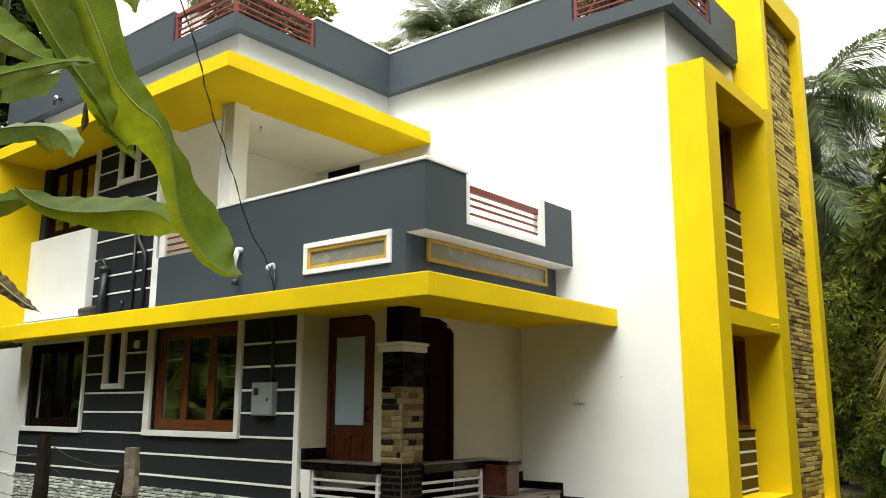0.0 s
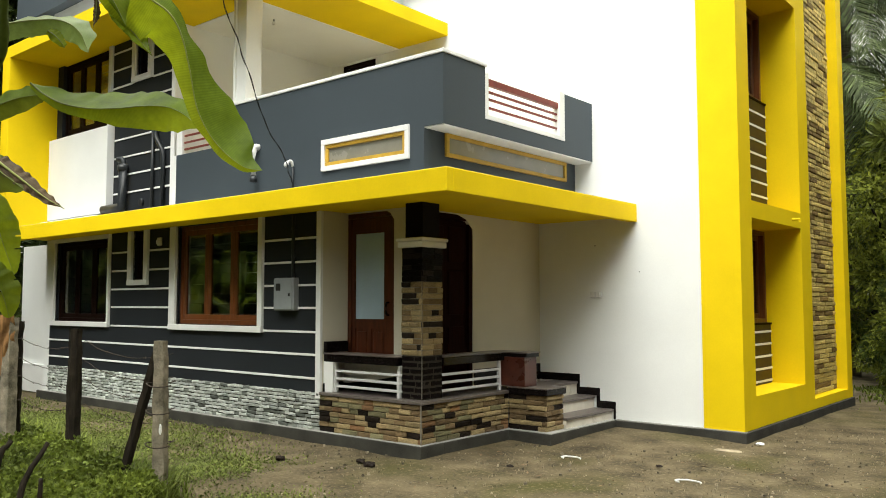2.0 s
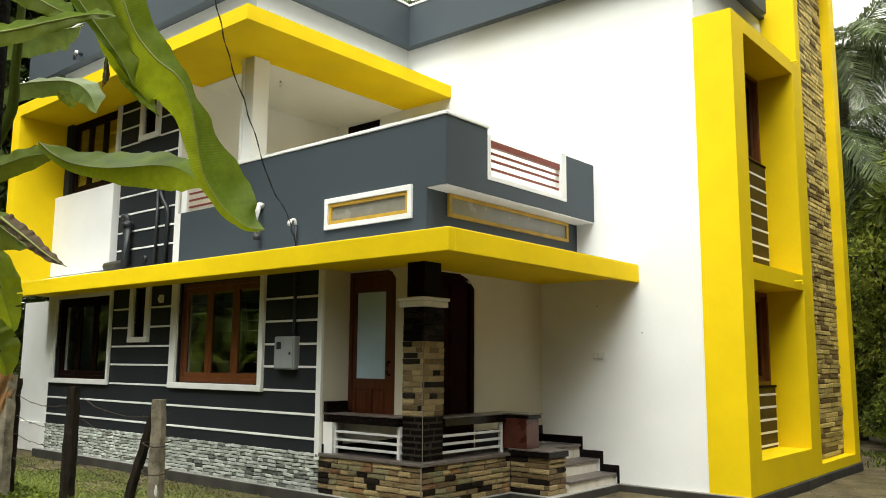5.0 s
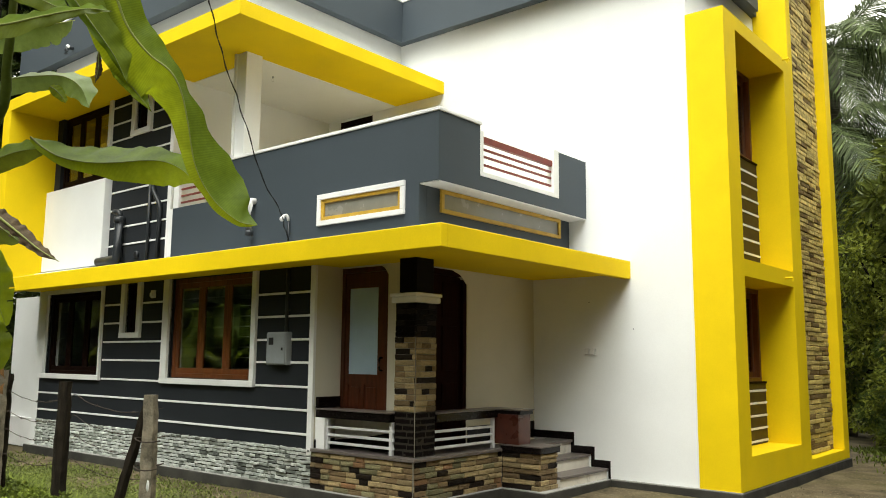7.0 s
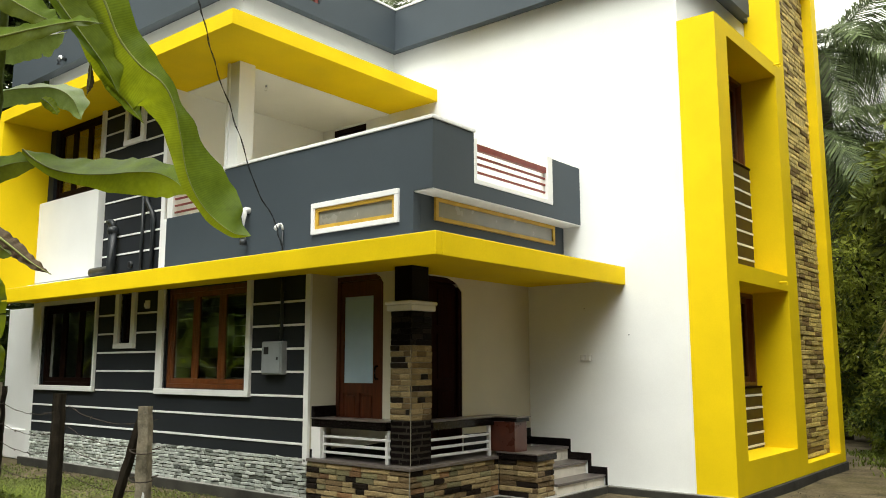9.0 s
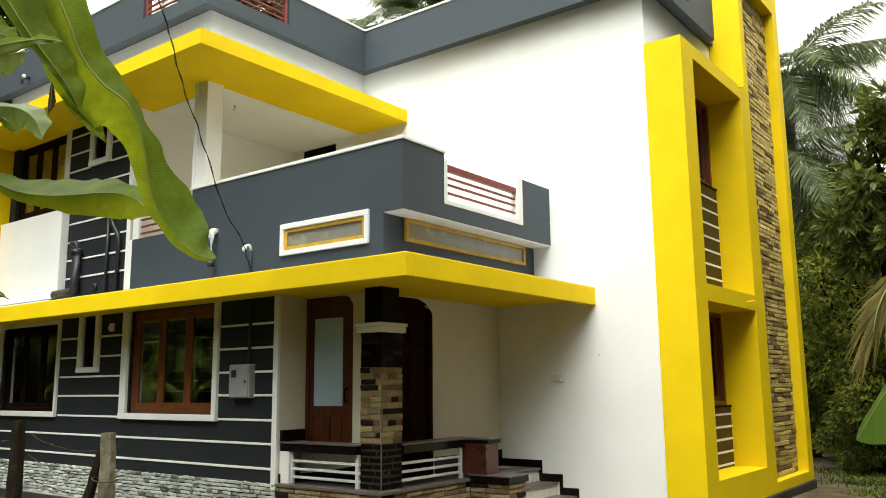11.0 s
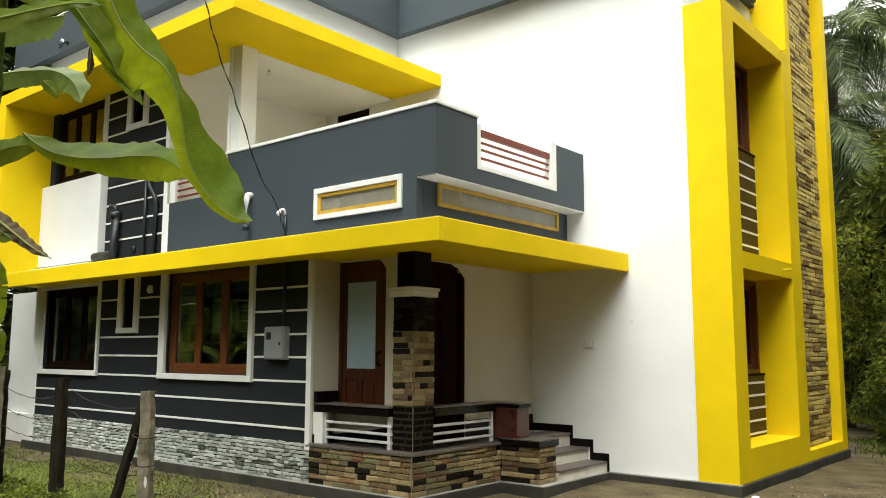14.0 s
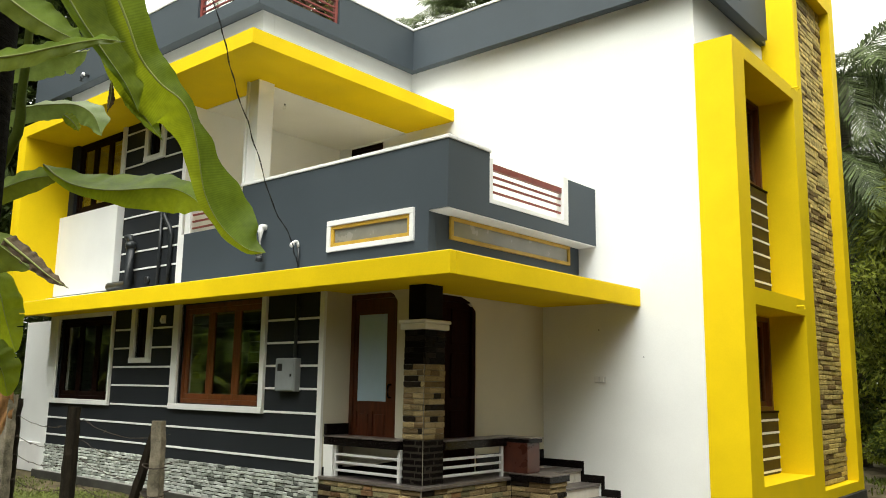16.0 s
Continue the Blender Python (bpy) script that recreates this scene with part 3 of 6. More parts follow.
wpart("ledge", GRANITE_TOP, (X_END + 0.01, 0.03, -0.045, 0.16, 0.546, Z_FLOOR), (-0.17, 0.03, 0.16, 1.62, 0.546, Z_FLOOR), bevel=0.004, label="grey granite ledge")
wpart("cheek_wall", STONE_BED, (0.0, 0.53, 1.61, 1.97, Z_PLINTH, 0.545), bevel=0)
wpart("cheek_cap", GRANITE, (0.0, 0.575, 1.565, 2.0, 0.546, 0.615), bevel=0.004, label="dark granite cap")
wpart("cheek_cap", GRANITE_TOP, (0.0, 0.58, 1.56, 2.005, 0.616, 0.63), bevel=0.003)
# steps going down beside the white wall
for x1, z in ((0.335, 0.41), (0.60, 0.25)):
    wpart("step", TILE, (-0.2, x1 - 0.02, 1.98, Y_BACK - 0.013, 0.1, z - 0.031), bevel=0, label="step with cream riser")
    wpart("tread", GRANITE_TOP, (-0.2, x1, 1.975, Y_BACK - 0.013, z - 0.03, z), bevel=0.004)
wpart("tread", GRANITE_TOP, (-0.3, 0.07, 1.975, Y_BACK - 0.013, Z_FLOOR - 0.03, Z_FLOOR), bevel=0.004)
wpart("step", TILE, (-0.25, 0.045, 1.98, Y_BACK - 0.013, 0.3, Z_FLOOR - 0.031), bevel=0)
for a, b, z0, z1 in ((X_DOOR, 0.09, Z_FLOOR, 0.68), (0.045, 0.09, 0.41, 0.579), (0.091, 0.398, 0.41, 0.51), (0.35, 0.398, 0.25, 0.409), (0.399, 0.63, 0.25, 0.345), (0.60, 0.63, Z_PLINTH, 0.249)):
    wpart("skirting", GRANITE, (a, b, Y_BACK - 0.012, Y_BACK + 0.003, z0, z1), bevel=0, label="black granite skirting")
wpart("skirting", GRANITE, (X_DOOR - 0.003, X_DOOR + 0.012, 1.62, Y_BACK - 0.013, Z_FLOOR, 0.80), bevel=0)
wpart("skirting", GRANITE, (X_END + 0.004, X_END + 0.03, 0.02, Y_DOOR, Z_FLOOR, 0.68), bevel=0)
wpart("wall_block", GRANITE, (X_END + 0.004, X_END + 0.06, 0.03, 0.385, 1.05, 1.18), bevel=0.004)

# porch pillar
pillar = wpart("pillar", GROUT, (-0.375, -0.09, 0.10, 0.43, Z_FLOOR, 1.90), bevel=0, label="pillar faced with brown stone and black tiles")
wpart("shaft_foot", STONE_BED, (-0.379, -0.086, 0.096, 0.434, Z_FLOOR + 0.001, 1.06), bevel=0, parent=pillar)
wpart("corner_bead", MORTAR, (-0.080, -0.074, 0.083, 0.089, Z_FLOOR + 0.001, 1.88), bevel=0, parent=pillar, label="pale mortar bead")
wpart("corner_bead", MORTAR, (0.008, 0.018, -0.036, -0.026, Z_PLINTH + 0.001, 0.545), bevel=0, label="pale mortar bead")
wpart("shaft", BLACKTILE, (-0.38, -0.085, 0.095, 0.435, 1.88, 2.26), bevel=0.004, parent=pillar)
wpart("head", BLACKTILE, (-0.36, -0.10, 0.12, 0.41, 2.37, Z_CEIL), bevel=0.004, parent=pillar)
wpart("capital", TRIM, (-0.425, -0.045, 0.055, 0.475, 2.262, 2.33), (-0.44, -0.03, 0.04, 0.49, 2.331, 2.37), bevel=0.012, parent=pillar)

# low rail between pillar and wall
wpart("rail_coping", GRANITE, (X_END + 0.01, -0.40, 0.03, 0.33, 0.94, 1.03), bevel=0.006, label="black granite seat rail")
wpart("rail_top", GRANITE_TOP, (X_END + 0.008, -0.40, 0.02, 0.34, 1.031, 1.045), bevel=0.003)
wpart("rail_coping", GRANITE, (-0.33, -0.06, 0.44, 1.60, 0.94, 1.03), bevel=0.006)
wpart("rail_top", GRANITE_TOP, (-0.34, -0.05, 0.44, 1.60, 1.031, 1.045), bevel=0.003)
wpart("pedestal", MAROON, (-0.12, 0.24, 1.60, 1.86, 0.631, 0.985), bevel=0.004, label="maroon tiled pedestal")
wpart("rail_top", GRANITE_TOP, (-0.34, 0.28, 1.601, 1.89, 1.031, 1.046), bevel=0.003)
wpart("rail_coping", GRANITE, (-0.33, 0.265, 1.601, 1.88, 0.986, 1.03), bevel=0.004)
def railing(bars, label=""):
    """A rail: the first piece carries the others; each piece is (name, box, material)."""
    first = bars[0]
    r = part(first[0], boxes(first[1], bevel=0.003), first[2], house, label)
    for n, d, m in bars[1:]:
        part(n, boxes(d, bevel=0.003), m, r)
    return r


railing([("rail", (-1.45, -0.38, 0.075, 0.105, 0.641, 0.669), STEEL)] + [("bar", (-1.45, -0.38, 0.075, 0.105, z - 0.014, z + 0.014), STEEL) for z in (0.745, 0.835)]
        + [("post", (a - 0.02, a + 0.02, 0.07, 0.11, Z_FLOOR, 0.94), STEEL) for a in (-1.45, -0.42)]
        + [("post", (X_END + 0.006, X_END + 0.17, 0.03, 0.12, Z_FLOOR, 0.94), TRIM)], label="pale painted porch rail")
railing([("rail", (-0.115, -0.085, 0.44, 1.56, 0.641, 0.669), STEEL)] + [("bar", (-0.115, -0.085, 0.44, 1.56, z - 0.014, z + 0.014), STEEL) for z in (0.745, 0.835)]
        + [("post", (-0.12, -0.08, 1.52, 1.56, Z_FLOOR, 0.94), STEEL)], label="pale painted porch rail")

# pale slanted sheet added behind the porch rail for a pale patch of unknown cause
slab = empty("pale_sheet", "pale slanted sheet added behind the porch rail", "stone slab", (-1.40, 0.33, Z_FLOOR))
bm = bmesh.new()
low = [bm.verts.new(p) for p in ((-0.19, 0.0, 0.08), (0.24, 0.0, 0.13), (0.95, 0.0, 0.25), (0.95, 0.0, 0.40), (-0.19, 0.0, 0.33))]
up = [bm.verts.new(v.co + Vector((0, 0.018, 0))) for v in low]
bm.faces.new(low), bm.faces.new(up[::-1])
for i in range(5):
    bm.faces.new((low[i], up[i], up[(i + 1) % 5], low[(i + 1) % 5]))
bmesh.ops.recalc_face_normals(bm, faces=bm.faces[:])
part("sheet", bm, TILE, slab)
part("foot", boxes((-0.19, 0.95, 0.019, 0.045, 0.0, 0.33), bevel=0.003), GRANITE, slab, "black backing strip")

# balcony railing
a, b = P_R - 0.11, P_R + 0.006
railing([("rail", (P_R - 0.075, P_R - 0.02, 0.77, 2.32, 4.16, 4.235), RED), ("post", (a, b, 0.717, 0.775, 3.801, 4.28), TRIM), ("post", (a, b, 2.31, 2.43, 3.801, 4.385), TRIM),
         ("bottom_bar", (a, b, 0.717, 2.43, 3.746, 3.80), TRIM)] + [("bar", (P_R - 0.06, P_R - 0.035, 0.77, 2.32, z - 0.013, z + 0.013), RED) for z in (3.90, 4.00, 4.085)], label="white framed balcony rail with red bars")
railing([("rail", (-4.68, -3.44, P_F + 0.02, P_F + 0.07, 4.20, 4.26), RED), ("post", (-4.82, -4.68, P_F, P_F + 0.1, 3.821, 4.38), TRIM)]
        + [("bar", (-4.68, -3.44, P_F + 0.035, P_F + 0.06, z - 0.013, z + 0.013), RED) for z in (3.90, 4.0, 4.1)], label="balcony rail with red bars")

# roof railings round the two corners
for (cx, cy, ax, by) in ((R_IN - 0.05, R_LEFTF + 0.05, -4.48, 1.23), (R_RIGHT - 0.05, R_BACKF + 0.05, 0.57, 4.28)):
    railing([("rail", (ax, cx + 0.03, cy - 0.03, cy + 0.03, 7.45, 7.52), RED), ("top_bar", (cx - 0.03, cx + 0.03, cy + 0.031, by, 7.45, 7.52), RED),
             ("post", (ax, ax + 0.05, cy - 0.025, cy + 0.025, R_LOW, 7.449), RED), ("post", (cx - 0.025, cx + 0.025, by - 0.05, by, R_LOW, 7.449), RED), ("post", (cx - 0.025, cx + 0.025, cy - 0.025, cy + 0.025, R_LOW, 7.449), RED)]
            + [("bar", (ax, cx, cy - 0.012, cy + 0.012, z - 0.013, z + 0.013), RED) for z in (7.16, 7.25, 7.35)]
            + [("bar", (cx - 0.012, cx + 0.012, cy, by, z - 0.013, z + 0.013), RED) for z in (7.16, 7.25, 7.35)], label="red-brown roof rail")

# unseen grey layer added on the yellow frame so it bounces less yellow
wpart("frame_bounce_top", LIT_TOP_CEMENT, (X_SIDE + 0.004, X_FACE - 0.012, 3.127, 5.729, 6.08, 6.104), bevel=0)

# yellow lining of the niches
for (y0, y1, z0, z1), w in zip(N, (SIDE_W1, SIDE_W2)):
    wpart("niche_lining", YELLOW, (X_SIDE + 0.001, X_SIDE + 0.005, w[1], y1 - 0.001, w[2], z1 - 0.001), (X_SIDE + 0.001, X_SIDE + 0.005, y0, w[1], w[3], z1 - 0.001), bevel=0)


# ---- ground ----
SOIL = material("packed_soil", (0.118, 0.094, 0.055), 0.95, spec=0.15, vary=0.5, scale=2.2, bump=1.0, fine=30, other=(0.032, 0.025, 0.014))
nt = SOIL.node_tree
moss = nt.nodes.new("ShaderNodeTexNoise")
moss.inputs["Scale"].default_value, moss.inputs["Detail"].default_value = 0.8, 10
gco = nt.nodes.new("ShaderNodeTexCoord")
nt.links.new(gco.outputs["Object"], moss.inputs["Vector"])
mr = nt.nodes.new("ShaderNodeMapRange")
mr.inputs["From Min"].default_value, mr.inputs["From Max"].default_value = 0.50, 0.70
nt.links.new(moss.outputs[0], mr.inputs["Value"])
mm = nt.nodes.new("ShaderNodeMix")
mm.data_type = "RGBA"
mm.inputs["B"].default_value = (0.060, 0.055, 0.018, 1)
bs = nt.nodes["Principled BSDF"].inputs["Base Color"]
nt.links.new(bs.links[0].from_socket, mm.inputs["A"])
nt.links.new(mr.outputs[0], mm.inputs["Factor"])
nt.links.new(mm.outputs["Result"], bs)
speck = nt.nodes.new("ShaderNodeTexNoise")
speck.inputs["Scale"].default_value, speck.inputs["Detail"].default_value = 28, 8
nt.links.new(gco.outputs["Object"], speck.inputs["Vector"])
sr = nt.nodes.new("ShaderNodeMapRange")
sr.inputs["From Min"].default_value, sr.inputs["From Max"].default_value, sr.inputs["To Max"].default_value = 0.56, 0.72, 0.8
nt.links.new(speck.outputs[0], sr.inputs["Value"])
sm = nt.nodes.new("ShaderNodeMix")
sm.data_type = "RGBA"
sm.inputs["B"].default_value = (0.19, 0.15, 0.09, 1)
nt.links.new(mm.outputs["Result"], sm.inputs["A"])
nt.links.new(sr.outputs[0], sm.inputs["Factor"])
nt.links.new(sm.outputs["Result"], bs)
bm = bmesh.new()
bmesh.ops.create_grid(bm, x_segments=160, y_segments=160, size=1.0)
for v in bm.verts:
    sx, sy = math.copysign(abs(v.co.x) ** 3.0, v.co.x), math.copysign(abs(v.co.y) ** 3.0, v.co.y)
    v.co = Vector((sx * 700, sy * 700 - 1.5, 0))
    v.co.z = 0.03 * noise.noise(v.co * 1.3) + 0.012 * noise.noise(v.co * 5) - 0.012 + 0.062 * math.exp(-((v.co.x - 1.05) / 0.8) ** 2 - ((v.co.y - 2.9) / 0.7) ** 2)
tagged(finish("ground", bm, SOIL, True), "brown packed soil with patches of grass", "ground", kind="structure")

# ---- plants ----
rng = np.random.default_rng(7)
LEAF_MANGO = leaf_material("broad_leaf_green", (0.090, 0.125, 0.024), (0.022, 0.036, 0.008), 0.4, spec=0.15)
LEAF_BUSH = leaf_material("bush_leaf_green", (0.290, 0.320, 0.048), (0.060, 0.080, 0.014), 0.5, island=0.6, spec=0.15)
LEAF_FRESH = leaf_material("mango_leaf_green", (0.170, 0.200, 0.040), (0.045, 0.062, 0.014), 0.45, island=0.6, spec=0.25)
LEAF_PALM = leaf_material("palm_leaf_green", (0.112, 0.145, 0.056), (0.036, 0.050, 0.019), 0.36, 0.55, island=0.55, spec=0.14)
LEAF_GROVE = leaf_material("grove_leaf_green", (0.055, 0.078, 0.018), (0.022, 0.034, 0.008), 0.25, spec=0.1)
LEAF_DRY = leaf_material("dry_leaf_brown", (0.155, 0.105, 0.055), (0.060, 0.044, 0.024), 0.3, 0.8)
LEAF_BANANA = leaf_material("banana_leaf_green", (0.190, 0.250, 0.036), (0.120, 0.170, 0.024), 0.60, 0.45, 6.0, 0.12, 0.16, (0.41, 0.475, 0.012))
# darker banana green: shade on low and overhead leaves is in the colour; stems share it
LEAF_DARKBAN = leaf_material("dark_shaded_banana_leaf", (0.120, 0.160, 0.028), (0.065, 0.092, 0.018), 0.48, 0.42, 2.5, 0.1, 0.28, (0.24, 0.27, 0.02))
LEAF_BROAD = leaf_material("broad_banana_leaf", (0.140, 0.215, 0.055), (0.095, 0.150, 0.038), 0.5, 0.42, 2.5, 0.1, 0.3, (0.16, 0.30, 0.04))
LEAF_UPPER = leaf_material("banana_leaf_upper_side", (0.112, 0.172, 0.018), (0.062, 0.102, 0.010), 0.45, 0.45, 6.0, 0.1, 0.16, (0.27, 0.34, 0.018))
# torn leaves: the sky's sheen is put into this pale base green
LEAF_PALE = leaf_material("sky_sheen_banana_leaf", (0.270, 0.360, 0.130), (0.180, 0.255, 0.075), 0.42, 0.38, 6.0, 0.1, 0.45, (0.36, 0.46, 0.10))
DRYBLADE = material("dried_leaf_tip", (0.075, 0.050, 0.024), 0.8, vary=0.5, scale=20, bump=0.4)
RIB = material("pale_leaf_rib", (0.21, 0.24, 0.06), 0.5, vary=0.2, bump=0.05)
BARK = material("dark_bark", (0.007, 0.006, 0.0045), 0.95, spec=0.05, vary=0.6, scale=9, bump=1.0, fine=50, stretch=(1, 1, 3))
PALMBARK = material("grey_palm_bark", (0.13, 0.115, 0.095), 0.95, vary=0.5, scale=5, bump=0.9, fine=40, stretch=(0.4, 0.4, 5))
GRASS = leaf_material("grass_green", (0.160, 0.200, 0.030), (0.045, 0.062, 0.012), 0.4, 0.6, 1.0, 0.55, spec=0.2)
GRASS_DRY = leaf_material("dry_short_grass", (0.150, 0.180, 0.034), (0.066, 0.082, 0.017), 0.3, 0.7, 1.0, 0.5)


def mesh_from(name, verts, faces, mat, smooth=False):
    me = bpy.data.meshes.new(name)
    me.from_pydata([tuple(v) for v in verts], [], faces)
    me.materials.append(mat)
    if smooth:
        me.polygons.foreach_set("use_smooth", [True] * len(me.polygons))
    me.update()
    return me


def leaf_cloud(clumps, count, size, mat, name="crown", droop=0.3, slim=0.38):
    """Many small folded leaves scattered round clumps of (centre, radius)."""
    w = np.array([c[1] ** 2 for c in clumps])
    pick = rng.choice(len(clumps), count, p=w / w.sum())
    cen = np.array([c[0] for c in clumps], float)[pick]
    rad = np.array([c[1] for c in clumps], float)[pick]
    d = rng.normal(size=(count, 3))
    d /= np.linalg.norm(d, axis=1, keepdims=True)
    p = cen + d * (rad * rng.uniform(0.45, 1.08, count) ** 0.6)[:, None] * np.array([1, 1, 0.8])
    t = d * 0.7 + rng.normal(size=(count, 3)) * 0.6
    t[:, 2] -= droop
    t /= np.linalg.norm(t, axis=1, keepdims=True)
    s = np.cross(t, rng.normal(size=(count, 3)))
    s /= np.linalg.norm(s, axis=1, keepdims=True) + 1e-9
    nrm = np.cross(t, s)
    ln = size * rng.uniform(0.6, 1.25, count)[:, None]
    a, tip = p, p + t * ln
    mid = p + t * ln * 0.45 - nrm * ln * 0.08
    l, r = mid + s * ln * slim / 2 + nrm * ln * 0.12, mid - s * ln * slim / 2 + nrm * ln * 0.12
    v = np.stack([a, l, tip, r, mid], 1).reshape(-1, 3)
    k = np.arange(count) * 5
    f = np.concatenate([np.stack([k, k + 4, k + 2, k + 1], 1), np.stack([k, k + 3, k + 2, k + 4], 1)])
    return mesh_from(name, v.tolist(), f.tolist(), mat)


def child(name, me, parent, label=""):
    ob = new(name, me)
    ob.parent = parent
    if label:
        ob["label"] = label
    return ob


def tree(at, height, spread, count, size, mat, label, low=0.35, clumps=16, name="tree", bark=BARK, limbs=5):
    th = empty(name, label, "tree" if name == "tree" else "bush", at)
    top = height * 0.72
    pts = [(0.06 * height * noise.noise(Vector((at[0], at[1], i))), 0.06 * height * noise.noise(Vector((at[1], at[0], i + 9))), top * i / 5 - 0.1) for i in range(6)]
    r0 = 0.022 * height + 0.03
    part("trunk", tube(pts, [r0 * (1.15 - 0.15 * i) for i in range(6)], 9), bark, th, smooth=True)
    cs = []
    for i in range(clumps):
        a = i * 2.4 + rng.uniform(-0.4, 0.4)
        h = low + (1 - low) * ((i + 0.5) / clumps)
        r = spread * math.sqrt(max(0.08, 1 - ((h - low) / (1 - low)) ** 2)) * rng.uniform(0.35, 0.95)
        cs.append(((r * math.cos(a), r * math.sin(a), height * h), spread * rng.uniform(0.24, 0.42)))
    for i in range(limbs):
        c = cs[int(i * clumps / limbs)][0]
        s = Vector(pts[2 + i % 3])
        m = (s + Vector(c)) / 2 + Vector((0, 0, 0.05 * height))
        part("limb", tube([s, m, Vector(c)], [r0 * 0.5, r0 * 0.35, r0 * 0.12], 6), bark, th, smooth=True)
    me = leaf_cloud(cs, count, size, mat)
    child("crown", me, th)
    return th


def frond_mesh(length, droop, mat, pairs=60, leaflet=0.75, name="frond"):
    """One palm frond along +x: an arching rib with hanging leaflets on both sides."""
    v, f = [], []

    def rib(s):
        return np.array([length * s * (1 - 0.16 * droop * s), 0, length * (0.30 * s - droop * s * s)])
    n = 12
    for i in range(n + 1):
        s = i / n
        w = 0.028 * (1.05 - s)
        p = rib(s)
        v += [p + [0, -w, 0], p + [0, 0, w], p + [0, w, 0], p + [0, 0, -w]]
    for i in range(n):
        for k in range(4):
            f.append((4 * i + k, 4 * i + (k + 1) % 4, 4 * i + 4 + (k + 1) % 4, 4 * i + 4 + k))
    for i in range(pairs):
        s = 0.14 + 0.86 * i / pairs
        p, t = rib(s), rib(min(1, s + 0.02)) - rib(s - 0.02)
        t = t / np.linalg.norm(t)
        ln = leaflet * (0.45 + 0.75 * math.sin(math.pi * min(1, 0.22 + 0.72 * s))) * rng.uniform(0.85, 1.1)
        for side in (-1, 1):
            d = np.array([0, side, 0]) * 0.75 + t * 0.65 + [0, 0, -0.15 + rng.uniform(-0.15, 0.1)]
            d = d / np.linalg.norm(d)
            e = d * 0.75 + np.array([0, 0, -0.85 - 0.6 * rng.random()])
            q = p + d * ln * 0.5
            z = q + e / np.linalg.norm(e) * ln * 0.5
            w = t * 0.019
            k = len(v)
            v += [p - w, p + w, q + w * 1.1, q - w * 1.1, z]
            f += [(k, k + 1, k + 2, k + 3), (k + 3, k + 2, k + 4)]
    return mesh_from(name, v, f, mat)


FRONDS = [frond_mesh(3.6, dr, LEAF_PALM, 66, 1.1) for dr in (0.35, 0.62, 0.9, 1.2)]


def palm(at, height, label, count=20, scale=1.0, lean=(0.3, 0.2), turn=0.0, upright=0.0):
    th = empty("coconut_palm", label, "palm tree", at, "coconut palms round the house")
    pts = [(lean[0] * (i / 6) ** 2, lean[1] * (i / 6) ** 2, height * i / 6 - 0.1) for i in range(7)]
    part("trunk", tube(pts, [0.20 - 0.012 * i for i in range(7)], 10), PALMBARK, th, smooth=True)
    for i in range(count):
        k = i / count
        pick = min(3, int(k * 4 * (1 - upright) + (0.2 if upright else 1.2)))
        ob = child("frond", FRONDS[pick], th)
        k = 0.14 + 0.86 * k
        elev = 30 + 48 * upright - 72 * k * (1 - 0.7 * upright) + rng.uniform(-8, 8)
        ob.matrix_basis = Matrix.Translation(pts[-1]) @ pose(0, 0, 0, 0, 0, turn + i * 137.5 + rng.uniform(-8, 8)) @ pose(0, 0, 0, rng.uniform(-15, 15), -elev * 0.75, 0) @ Matrix.Scale(scale * rng.uniform(0.85, 1.08), 4)
    return th


def catmull(pts, n):
    p = [Vector(q) for q in pts]
    p = [p[0] * 2 - p[1]] + p + [p[-1] * 2 - p[-2]]
    out = []
    for i in range(n):
        s = i / (n - 1) * (len(p) - 3)
        k = min(int(s), len(p) - 4)
        t = s - k
        a, b, c, d = p[k:k + 4]
        out.append(0.5 * ((2 * b) + (c - a) * t + (2 * a - 5 * b + 4 * c - d) * t * t + (3 * b - a - 3 * c + d) * t ** 3))
    return out


def along(vecs, s):
    """A vector between those given, from the foot (s = 0) to the tip (s = 1)."""
    if not isinstance(vecs, list):
        return Vector(vecs)
    k = s * (len(vecs) - 1)
    i = min(int(k), len(vecs) - 2)
    e = k - i
    e = e * e * (3 - 2 * e)
    return vecs[i].lerp(vecs[i + 1], e)


